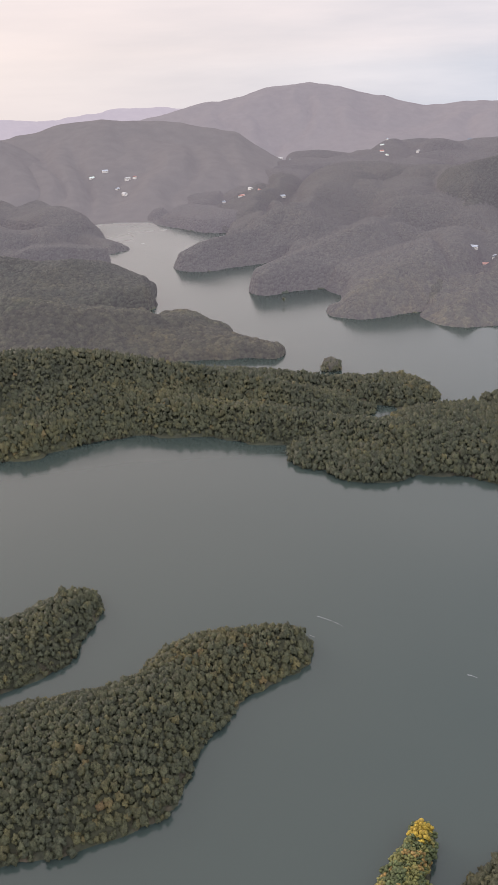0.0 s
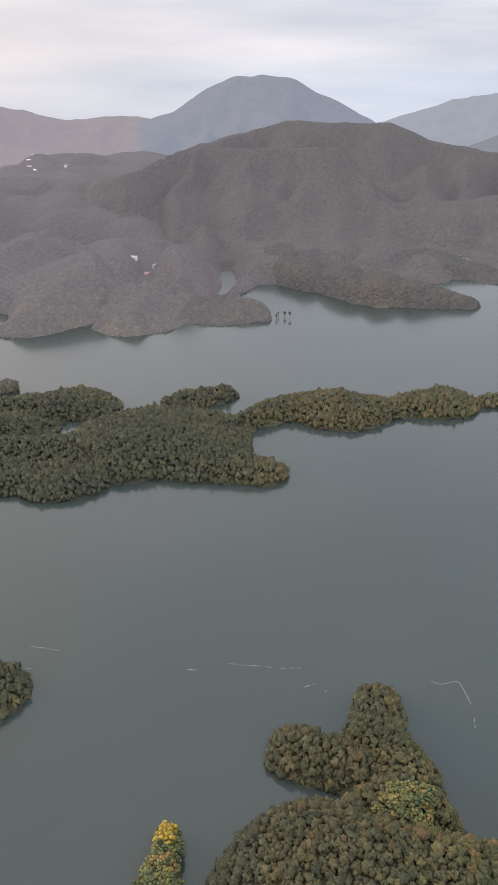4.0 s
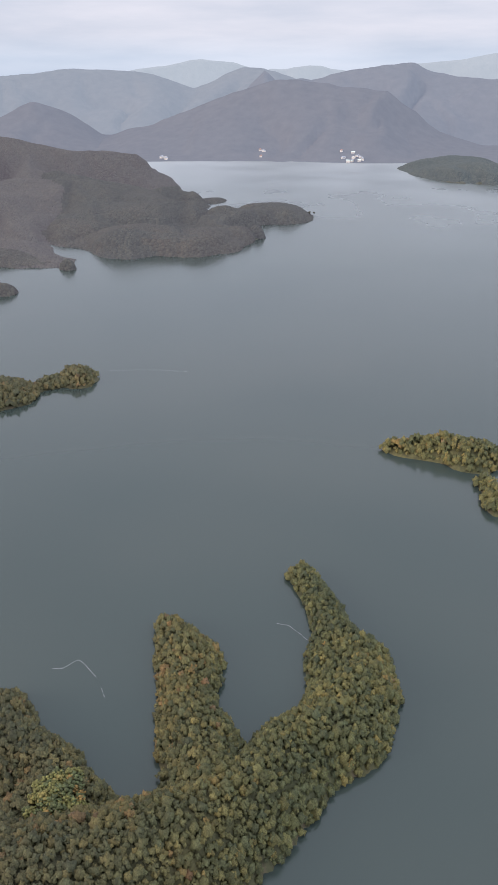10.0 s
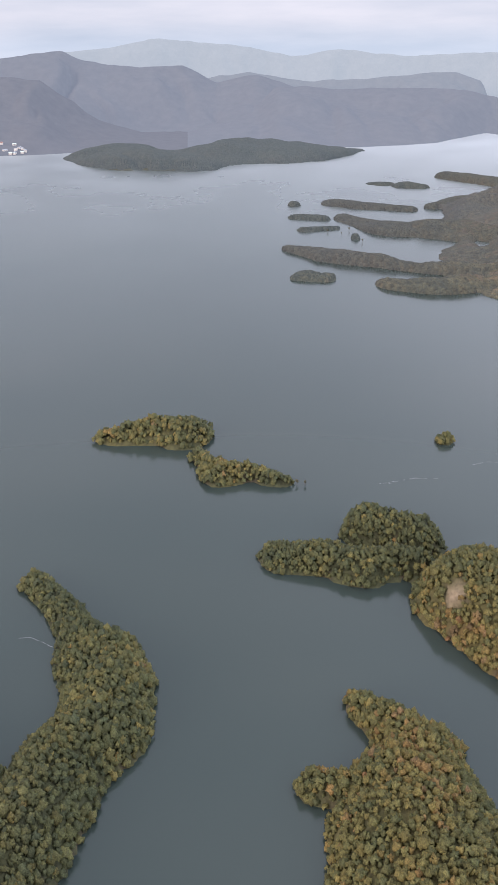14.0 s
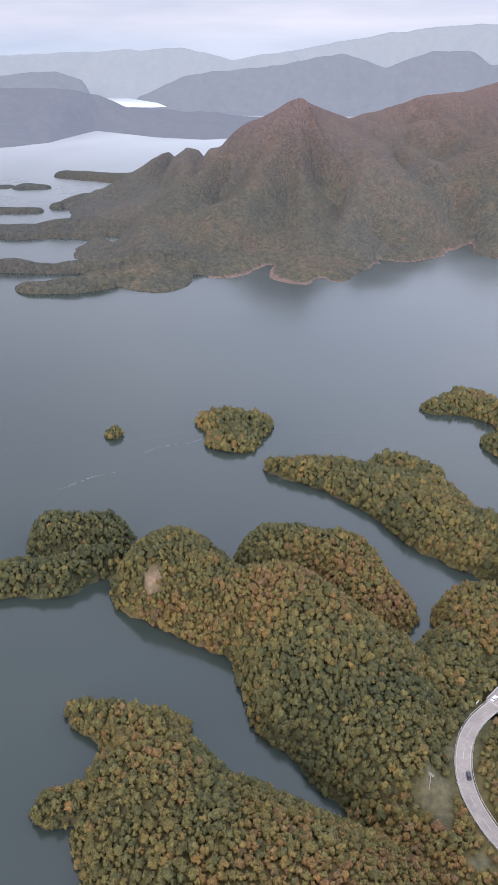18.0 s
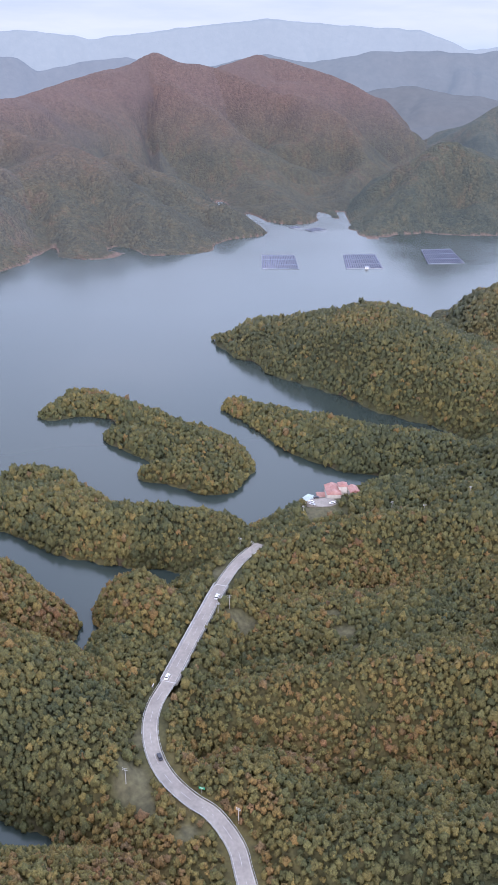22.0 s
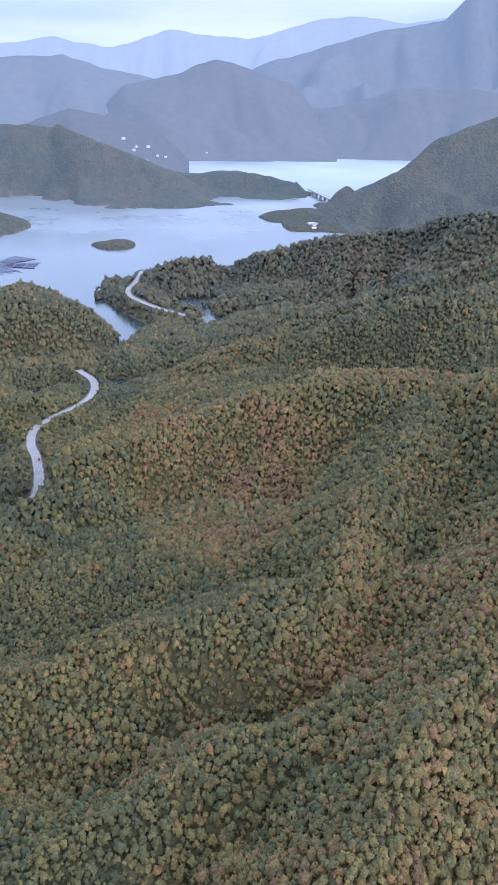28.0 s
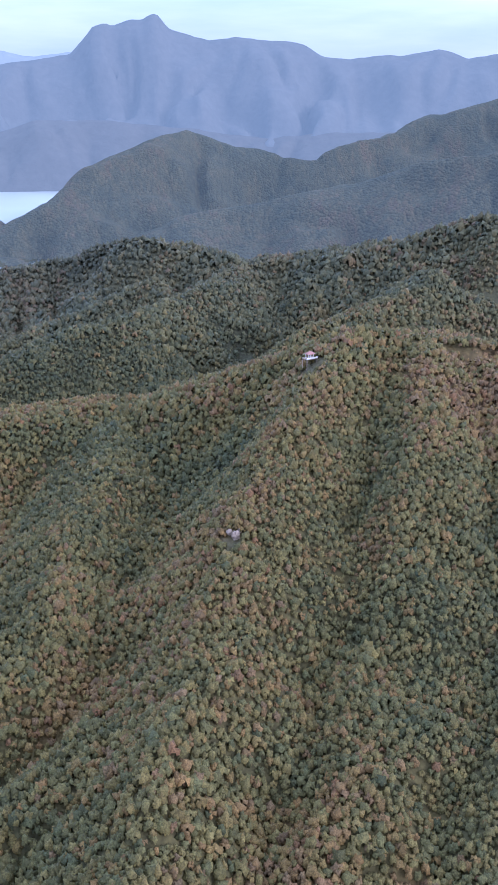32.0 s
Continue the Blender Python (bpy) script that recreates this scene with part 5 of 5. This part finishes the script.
# the viaduct
line = [q for q in smooth_line(ROADS["main_road"]) if on_bridge(q)]
viaduct = tagged(new("viaduct"), "concrete road bridge with pale parapets over a wooded valley", "bridge")
part("deck", ribbon(line, -4.5, 4.5, -0.27, 1.1), M_CONCRETE, viaduct)
part("parapet", ribbon(line, -4.5, -4.15, 1.15, 1.4), M_CONCRETE, viaduct, "pale concrete parapet")
part("parapet", ribbon(line, 4.15, 4.5, 1.15, 1.4), M_CONCRETE, viaduct, "pale concrete parapet")
turn = math.atan2(BRIDGE[1][1] - BRIDGE[0][1], BRIDGE[1][0] - BRIDGE[0][0])
for t in (0.0, 0.25, 0.5, 0.75, 1.0):
    q = line[min(int(t * (len(line) - 1)), len(line) - 1)]
    gz_ = height(q.x, q.y)
    if 0 < t < 1:
        part("pier", box(bmesh.new(), (q.x, q.y, (gz_ + q.z - 1.3) / 2 - 0.5), (1.4, 5.5, q.z - 1.3 - gz_ + 1.5), turn), M_CONCRETE, viaduct)
        part("pier_head", box(bmesh.new(), (q.x, q.y, q.z - 1.85), (1.8, 8.4, 1.0), turn, 0.15), M_CONCRETE, viaduct)
    else:
        part("expansion_joint", box(bmesh.new(), (q.x, q.y, q.z + 0.262), (0.5, 7.6, 0.02), turn), M_PAINT, viaduct, "pale joint strip")


# ---- vehicles ----
def car(x, y, z, turn, paint, label, van=False):
    root = tagged(new("van" if van else "car"), label, "van" if van else "car", group="vehicles")
    L, W = (4.9, 1.85) if van else (4.4, 1.8)
    bm = box(bmesh.new(), (0, 0, 0.62), (L, W, 0.62), 0, 0.12)
    part("body", bm, paint, root)
    bm = box(bmesh.new(), (-0.25, 0, 1.3 if van else 1.17), (L * (0.72 if van else 0.5), W * 0.9, 0.85 if van else 0.5), 0, 0.16)
    part("cabin", bm, M_GLASS, root, "dark tinted windows")
    part("roof", box(bmesh.new(), (-0.25, 0, 1.74 if van else 1.44), (L * (0.66 if van else 0.42), W * 0.82, 0.07), 0, 0.03), paint, root)
    for sx in (-1, 1):
        for sy in (-1, 1):
            part("wheel", rod(bmesh.new(), (sx * L * 0.31, sy * W * 0.42, 0.32), (sx * L * 0.31, sy * W * 0.5, 0.32), 0.32, sides=12), M_RUBBER, root)
    root.matrix_world = pose(x, y, z, 0, 0, math.degrees(turn))
    return root


M_SILVER = material("silver_car_paint", (0.55, 0.56, 0.58), 0.3, 0.3, vary=0.05)
M_DARKCAR = material("dark_car_paint", (0.04, 0.04, 0.05), 0.3, vary=0.05)
M_ORANGE = material("orange_truck_paint", (0.45, 0.12, 0.04), 0.45, vary=0.1)
for px_, py_, off, paint, van, label in ((303, -241, 1.7, M_WHITE, True, "white passenger van driving on the road"),
                                         (265, -181, -1.7, M_WHITE, False, "small white car on the viaduct"),
                                         (225, -146, 1.7, M_DARKCAR, False, "dark saloon car on the curving road"),
                                         (278, -553, 1.7, M_ORANGE, True, "orange work van on the woodland road")):
    main_line = smooth_line(ROADS["woodland_lane" if py_ < -400 else "main_road"])
    i = min(range(1, len(main_line) - 1), key=lambda k: (main_line[k] - Vector((px_, py_, main_line[k].z))).length)
    d = main_line[i + 1] - main_line[i - 1]
    q = main_line[i] + Vector((d.y, -d.x, 0)).normalized() * off
    car(q.x, q.y, q.z + 0.26, math.atan2(d.y, d.x), paint, label, van)


# ---- roadside poles and sign ----
def pole(x, y, arms=2, tall=9.0, turn=0.0):
    z = height(x, y)
    root = tagged(new("utility_pole"), "grey concrete utility pole with cross-arms beside the road", "utility pole", group="utility poles")
    part("post", rod(bmesh.new(), (0, 0, -0.5), (0, 0, tall), 0.19, 0.11, 8), M_CONCRETE, root)
    for k in range(arms):
        part("cross_arm", box(bmesh.new(), (0, 0, tall - 0.4 - 0.9 * k), (2.2, 0.12, 0.12)), M_METAL, root)
        for sx in (-1, 0, 1):
            part("insulator", rod(bmesh.new(), (sx, 0, tall - 0.34 - 0.9 * k), (sx, 0, tall - 0.04 - 0.9 * k), 0.07, 0.05, 6), M_WHITE, root)
    root.matrix_world = pose(x, y, z, 0, 0, math.degrees(turn))


for x, y, turn in ((221, -128, 0.6), (331, -286, 0.2), (323, -289, 0.2), (288, -233, 0.8), (290, -243, 0.8), (341, -352, 0.3), (264, -432, 0.9),
                   (286, -414, 0.7), (306, -404, 0.6), (176, -152, 0.4)):
    pole(x, y, 2, 9.0, turn)

sign = tagged(new("road_sign"), "small green rectangular road sign on a grey post", "road sign")
part("post", rod(bmesh.new(), (0, 0, -0.3), (0, 0, 3.6), 0.06, sides=8), M_METAL, sign)
part("plate", box(bmesh.new(), (0, 0, 3.2), (2.6, 0.06, 1.2), 0, 0.02), M_SIGN, sign, "green sign plate")
for k, w_ in enumerate((1.7, 1.2)):
    part("bar", box(bmesh.new(), (0.0, 0.036, 3.4 - 0.42 * k), (w_, 0.012, 0.18)), M_WHITE, sign, "white bar of unreadable lettering")
sign.matrix_world = pose(198, -150.5, height(198, -150.5), 0, 0, 35)
board = tagged(new("warning_board"), "white roadside warning board on two posts", "road sign")
for sx in (-0.8, 0.8):
    part("post", rod(bmesh.new(), (sx, 0, -0.3), (sx, 0, 2.6), 0.06, sides=8), M_METAL, board)
part("plate", box(bmesh.new(), (0, 0, 2.4), (2.2, 0.06, 1.1), 0, 0.02), M_WHITE, board)
board.matrix_world = pose(264, -172, height(264, -172), 0, 0, 120)


# ---- houses ----
def gable(bm, w, d, z0, rise, over=0.5, hip=0.0):
    a, b = w / 2 + over, d / 2 + over
    r = a - hip
    pts = [(-a, -b, z0), (a, -b, z0), (a, b, z0), (-a, b, z0), (-r, 0, z0 + rise), (r, 0, z0 + rise)]
    v = [bm.verts.new(p) for p in pts]
    lo = [bm.verts.new((p[0], p[1], z0 - 0.18)) for p in pts[:4]]
    for f in ((0, 1, 5, 4), (2, 3, 4, 5), (1, 2, 5), (3, 0, 4)):
        bm.faces.new([v[i] for i in f])
    for i in range(4):
        bm.faces.new((v[i], lo[i], lo[(i + 1) % 4], v[(i + 1) % 4]))
    bm.faces.new(lo)
    bmesh.ops.recalc_face_normals(bm, faces=bm.faces)
    return bm


def house(x, y, z, turn, w, d, tall, roof, wall, label, name="house", windows=3, hip=0.0, storeys=1, group=""):
    root = tagged(new(name), label, "house", group=group)
    part("wall", box(bmesh.new(), (0, 0, tall / 2 - 0.4), (w, d, tall + 0.8)), wall, root)
    part("roof", gable(bmesh.new(), w, d, tall, min(w, d) * 0.28, hip=hip), roof, root)
    for s in range(storeys):
        for k in range(windows):
            xx = (k - (windows - 1) / 2) * w / (windows + 0.3)
            for sy in (-1, 1):
                fr = part("window", box(bmesh.new(), (xx, sy * (d / 2 + 0.02), 1.5 + 2.7 * s), (1.5, 0.1, 1.3)), M_WHITE, root, "white-framed window")
                part("pane", box(bmesh.new(), (xx, sy * (d / 2 + 0.06), 1.5 + 2.7 * s), (1.25, 0.08, 1.05)), M_GLASS, fr, "dark glass")
    if windows:
        part("door", box(bmesh.new(), (w / 2 + 0.02, 0, 1.0), (0.1, 1.1, 2.1)), M_BARK, root, "brown door")
    root.matrix_world = pose(x, y, z, 0, 0, turn)
    return root


HX, HY = 352, -393
hz = height(HX, HY)
tilted = -38
house(HX, HY, hz, tilted, 15, 10, 6.2, M_ROOF, M_WALL, "lakeside restaurant with faded red gabled roofs", windows=4, storeys=2, hip=1.5)
house(HX + 7.5, HY + 2.0, height(HX + 7, HY + 2), tilted + 90, 9, 7, 4.2, M_ROOF, M_WALL, "red-roofed wing beside the restaurant", windows=2)
house(HX - 3.5, HY - 6.5, height(HX - 3, HY - 6), tilted, 6, 6, 8.2, M_ROOF, M_WALL, "small red-roofed upper tower room", windows=2, storeys=2, hip=2)
house(341, -403, height(341, -403), tilted + 8, 9, 6.5, 4.0, M_ROOF, M_WALL, "small red-roofed house beside the restaurant", windows=2)
house(366, -386, height(366, -386), tilted + 20, 11, 8, 3.2, M_GREENROOF, M_WALL, "pale green sheet-roofed shelter by the water", windows=0)
house(362, -372, height(362, -372), tilted + 60, 5, 4, 2.8, M_GREENROOF, M_WHITE, "small white shed at the car park", windows=1)
yard = bmesh.new()
bmesh.ops.create_circle(yard, cap_ends=True, segments=40, radius=1.0, matrix=Matrix.Translation((347, -377, height(347, -377) + 0.9)) @ Euler((0, 0, 0.9)).to_matrix().to_4x4() @ Matrix.Diagonal((11, 6.5, 1, 1)))
ext = bmesh.ops.extrude_face_region(yard, geom=list(yard.faces))
bmesh.ops.translate(yard, verts=[v for v in ext["geom"] if isinstance(v, bmesh.types.BMVert)], vec=(0, 0, -3))
bmesh.ops.recalc_face_normals(yard, faces=yard.faces)
lot = part("car_park", yard, M_ASPHALT)
tagged(lot, "pale concrete car park in front of the restaurant", "car park", kind="structure")
lz = height(347, -377) + 0.9
for x, y, turn, paint, label in ((352, -371, 0.4, M_WHITE, "white car parked by the restaurant"), (349, -369, 0.4, M_SILVER, "silver car parked by the restaurant"),
                                 (341, -381, 1.2, M_WHITE, "white car parked at the lot's edge"), (354, -378, 0.9, M_DARKCAR, "dark car parked at the lot's edge")):
    car(x, y, lz, turn, paint, label)

# pavilion and rocks on the ridge
px_, py_ = -149.5, -509
pz_ = height(px_, py_)
pav = tagged(new("pavilion"), "small white and red lookout pavilion on the wooded ridge", "pavilion")
part("deck", box(bmesh.new(), (0, 0, 6.0), (9, 6, 0.4)), M_ROCK, pav)
part("roof", gable(bmesh.new(), 5, 4, 9.2, 1.5, hip=1.8), M_ROOF, pav)
for sx in (-2, 2):
    for sy in (-1.6, 1.6):
        part("post", box(bmesh.new(), (sx, sy, 7.6), (0.3, 0.3, 3.4)), M_WHITE, pav)
for sx in (-4, 4):
    for sy in (-2.6, 2.6):
        part("leg", box(bmesh.new(), (sx, sy, 2.4), (0.4, 0.4, 7.2)), M_ROCK, pav)
part("railing", box(bmesh.new(), (0, 2.9, 6.8), (9, 0.12, 1.1)), M_WHITE, pav, "white railing")
pav.matrix_world = pose(px_, py_, pz_, 0, 0, 20)


def rock(x, y, size, label):
    bm = bmesh.new()
    bmesh.ops.create_icosphere(bm, subdivisions=3, radius=1.0)
    for v in bm.verts:
        k = 1 + 0.45 * noise.noise(v.co * 1.7 + Vector((x, y, 0))) + 0.2 * noise.noise(v.co * 4.5)
        v.co = Vector((v.co.x * size * k, v.co.y * size * 0.8 * k, v.co.z * size * 1.2 * k))
    ob = part("rock", bm, M_ROCK)
    tagged(ob, label, "rock", group="ridge rocks")
    ob.location = (x, y, height(x, y) + size * 0.95)


rock(-72, -370, 2.2, "pale weathered rock outcrop on the wooded ridge")
rock(-69, -372, 1.5, "pale weathered rock beside the outcrop")
rock(-75, -373, 1.3, "small pale rock among ridge trees")

# ---- floating solar arrays ----
def solar_array(a, b, c, d, rows, label):
    """Rows of panels across the raft with corners a, b, c, d."""
    root = tagged(new("floating_solar_array"), label, "solar array", group="floating solar arrays")
    a, b, c, d = (Vector((*p, 0)) for p in (a, b, c, d))
    for k in range(rows):
        t0, t1 = (k + 0.14) / rows, (k + 0.80) / rows
        p = [a.lerp(b, t0), a.lerp(b, t1), d.lerp(c, t1), d.lerp(c, t0)]
        bm = bmesh.new()
        top = [bm.verts.new(q + Vector((0, 0, z))) for q, z in zip(p, (1.2, 0.95, 0.95, 1.2))]
        low_ = [bm.verts.new(q + Vector((0, 0, z - 0.12))) for q, z in zip(p, (1.2, 0.95, 0.95, 1.2))]
        bm.faces.new(top)
        bm.faces.new(low_[::-1])
        for i in range(4):
            bm.faces.new((top[i], low_[i], low_[(i + 1) % 4], top[(i + 1) % 4]))
        bmesh.ops.recalc_face_normals(bm, faces=bm.faces)
        part("solar_strip", bm, M_PANEL, root)
    for u in (0.0, 0.33, 0.67, 1.0):
        p, q = a.lerp(d, u), b.lerp(c, u)
        part("float", rod(bmesh.new(), (p.x, p.y, 0.25), (q.x, q.y, 0.25), 0.55, sides=8), M_FLOAT, root, "grey pontoon")
    return root


solar_array((1003, -911), (968, -952), (895, -891), (933, -848), 20, "square floating raft of slim blue solar rows")
solar_array((920, -1017), (888, -1062), (815, -996), (851, -950), 16, "square floating raft of dark solar rows with a hut")
solar_array((862, -1150), (835, -1197), (756, -1127), (790, -1076), 18, "square floating raft of dense dark solar rows")
hut = house(830, -975, 0.6, 40, 5, 4, 3, M_FLOAT, M_WHITE, "small white equipment hut on the solar raft", windows=1, name="equipment_hut")
cx, cy = 713, -1312
for k in range(6):
    a0 = math.radians(60 * k + 12)
    ux, uy = Vector((math.cos(a0), math.sin(a0), 0)), Vector((-math.sin(a0), math.cos(a0), 0))
    c0 = Vector((cx, cy, 0)) + ux * 46
    def q(u, v):
        p = c0 + ux * u + uy * v
        return (p.x, p.y)
    solar_array(q(-32, -14), q(-32, 14), q(30, 27), q(30, -27), 9, "petal-shaped floating raft of dark solar panels")
solar_array((1115, -1121), (1111, -1157), (1085, -1150), (1090, -1116), 8, "small dark floating solar raft")
solar_array((1150, -1112), (1146, -1132), (1130, -1128), (1134, -1110), 4, "small pale floating work platform")

# ---- far bridge ----
A, B = Vector((307, -2417, 12)), Vector((200, -2165, 12))
fb = tagged(new("lake_bridge"), "long pale concrete bridge on piers across the far narrows", "bridge")
d = (B - A)
part("deck", box(bmesh.new(), (A + B) / 2, (d.length, 11, 2.4), math.atan2(d.y, d.x)), M_CONCRETE, fb)
for sgn in (-1, 1):
    s_ = Vector((-d.y, d.x, 0)).normalized() * 5.3 * sgn
    part("parapet", box(bmesh.new(), (A + B) / 2 + s_ + Vector((0, 0, 1.7)), (d.length, 0.5, 1.2), math.atan2(d.y, d.x)), M_CONCRETE, fb)
for k in range(1, 7):
    p = A.lerp(B, k / 7)
    part("pier", box(bmesh.new(), (p.x, p.y, 3.5), (4, 8, 15), math.atan2(d.y, d.x), 0.5), M_CONCRETE, fb)


# ---- single trees on the first finger of land and the yellow-tree spit ----
def tree_mesh(kind, rgb, tall):
    """Tapered trunk with limbs, and a crown of many small uneven clumps."""
    bm = bmesh.new()
    rod(bm, (0, 0, -0.8), (0.1, 0.05, tall * 0.45), 0.24, 0.15, 7)
    rod(bm, (0.1, 0.05, tall * 0.45), (0.0, 0.2, tall * 0.85), 0.15, 0.04, 6)
    clumps = []
    for k in range(6):
        a = k * 2.4 + rng.uniform(-0.3, 0.3)
        z0 = tall * (0.3 + 0.08 * k)
        r = tall * (0.36 - 0.02 * k)
        tip = (r * math.cos(a), r * math.sin(a), z0 + tall * 0.16)
        rod(bm, (0.08, 0.05, z0), tip, 0.09, 0.03, 5)
        clumps.append((tip, tall * 0.15))
    for k in range(16):
        a = k * 2.4 + 0.7
        up = k / 15
        r = tall * 0.36 * math.sqrt(max(0.03, 1 - (2 * up - 0.85) ** 2)) * rng.uniform(0.6, 1.05)
        clumps.append(((r * math.cos(a), r * math.sin(a), tall * (0.38 + 0.55 * up)), tall * rng.uniform(0.10, 0.16)))
    v, f, c = [], [], []
    for k, (p, s) in enumerate(clumps):
        v.append(ICO_V * s * rng.uniform(0.65, 1.25, (12, 1)) * (1, 1, 0.8) + np.array(p))
        f.append(ICO_F + 12 * k)
        c.append(np.tile(np.array(rgb) * rng.uniform(0.7, 1.3), (12, 1)))
    return bm, mesh_from("crown", np.concatenate(v), np.concatenate(f), True, np.concatenate(c))


TREE_LOOKS = ((("dark green pine-like tree on the lakeshore", (0.078, 0.092, 0.038), 6.0), 4),
              (("olive green broadleaf tree on the lakeshore", (0.130, 0.128, 0.042), 5.8), 5),
              (("yellow-green broadleaf tree on the lakeshore", (0.185, 0.158, 0.050), 5.5), 1),
              (("rust-brown autumn tree on the lakeshore", (0.215, 0.140, 0.046), 5.5), 1),
              (("bright golden-yellow tree at the water's edge", (0.30, 0.21, 0.03), 8.0), 1))
protos = []
for (label, rgb, tall), copies in TREE_LOOKS:
    for k in range(copies):
        root = tagged(new("tree"), label, "tree", group="shore trees")
        tb, cm = tree_mesh(k, np.array(rgb) * rng.uniform(0.85, 1.15), tall * rng.uniform(0.9, 1.1))
        part("trunk", tb, M_BARK, root)
        cr = new("crown", cm)
        cm.materials.append(M_LEAF)
        cr.parent = root
        protos.append(root)
used = set()
golden = [(64, 242), (66, 246), (130.6, 252), (133, 256)]
for i, (x, y, z) in enumerate(SINGLES):
    k = int(rng.integers(0, len(protos) - 1))
    if any(math.hypot(x - a, y - b) < 2.6 for a, b in golden):
        k = len(protos) - 1
    m = pose(x, y, z, 0, 0, rng.uniform(0, 360)) @ Matrix.Scale(rng.uniform(0.8, 1.15), 4)
    if k not in used:
        used.add(k)
        protos[k].matrix_world = m
    else:
        o = copy_thing(protos[k], pose(x, y, z, 0, 0, rng.uniform(0, 360)))
        o.scale = (m.to_scale())
for k, p in enumerate(protos):
    if k not in used:
        p.matrix_world = pose(-77 + 4 * k, 302, height(-77 + 4 * k, 302))


# ---- drowned trees in the shallows ----
def bare_tree(x, y, tall):
    root = tagged(new("bare_tree"), "small drowned tree standing in the shallows", "tree", group="drowned trees")
    bm = rod(bmesh.new(), (0, 0, -3), (0.2, 0.1, tall), 0.32, 0.12, 7)
    for k in range(6):
        a, z0 = k * 2.4, tall * (0.4 + 0.09 * k)
        rod(bm, (0.1, 0.05, z0), (tall * 0.24 * math.cos(a), tall * 0.24 * math.sin(a), z0 + tall * 0.16), 0.13, 0.04, 5)
    part("trunk", bm, M_BARK, root)
    v, f = [], []
    for k in range(9):
        a, r = 2.4 * k, tall * 0.2 * math.sqrt(k / 9)
        v.append(ICO_V * tall * rng.uniform(0.1, 0.16) * rng.uniform(0.7, 1.2, (12, 1)) + np.array((r * math.cos(a), r * math.sin(a), tall * rng.uniform(0.6, 0.98))))
        f.append(ICO_F + 12 * k)
    me = mesh_from("crown", np.concatenate(v), np.concatenate(f), True, np.tile((0.085, 0.082, 0.05), (108, 1)))
    me.materials.append(M_LEAF)
    new("crown", me).parent = root
    root.matrix_world = pose(x, y, 0, 0, 0, float(rng.uniform(0, 360)))


for x, y, tall in ((462, 985, 9), (470, 979, 7), (484, 982, 8), (488, 974, 9), (455, 992, 8), (478, 990, 6), (57, 1128, 10), (1275, 872, 8), (1292, 862, 9), (905, 948, 7),
                   (1515, 878, 10), (1530, 876, 8), (1500, 140, 6), (1478, 176, 6), (1462, 150, 5), (541, 80, 5), (542, 74, 4), (1408, 108, 6)):
    bare_tree(x, y, tall)


# ---- far villages ----
from mathutils.bvhtree import BVHTree
RANGE_TREES = []
for ob in list(scene.objects):
    if ob.name.startswith("mountain_range"):
        RANGE_TREES.append(BVHTree.FromPolygons([v.co[:] for v in ob.data.vertices], [p.vertices[:] for p in ob.data.polygons]))


def top(x, y):
    z = height(x, y)
    for t in RANGE_TREES:
        hit = t.ray_cast(Vector((x, y, 3000)), Vector((0, 0, -1)))
        if hit[0] is not None:
            z = max(z, hit[0].z)
    return max(z, 0.5)


ROOFS = (M_ROOF, M_FLOAT, M_CONCRETE, M_GREENROOF)
for bearing, dist, n, spread in VILLAGES:
    for k in range(n):
        b = math.radians(bearing) + rng.normal(0, spread / dist)
        r = dist + rng.normal(0, spread * 1.6)
        x, y = r * math.sin(b), r * math.cos(b)
        if top(x, y) < 0.6:
            continue
        house(x, y, top(x, y), float(rng.uniform(0, 180)), float(rng.uniform(8, 15)), float(rng.uniform(7, 10)), float(rng.uniform(3, 6)),
              ROOFS[int(rng.integers(0, 4))], M_WALL, "small pale village house among distant fields", windows=2, group="village houses")


# ---- drifting foam on the water ----
def foam(points, width, label="thin pale line of foam drifting on the lake"):
    ln = smooth_line([(*p, 0.03) for p in points], 1.5)
    for q in ln:
        q.x += 1.2 * noise.noise(q * 0.12)
        q.y += 1.2 * noise.noise(q * 0.12 + Vector((50, 0, 0)))
    bm = ribbon(ln, -width / 2, width / 2, 0.0, only=lambda i: noise.noise(ln[i] * 0.35) > -0.15)
    tagged(part("foam_streak", bm, M_FOAM), label, "foam", kind="stuff")


for pts in FOAM:
    foam(pts, 0.3)
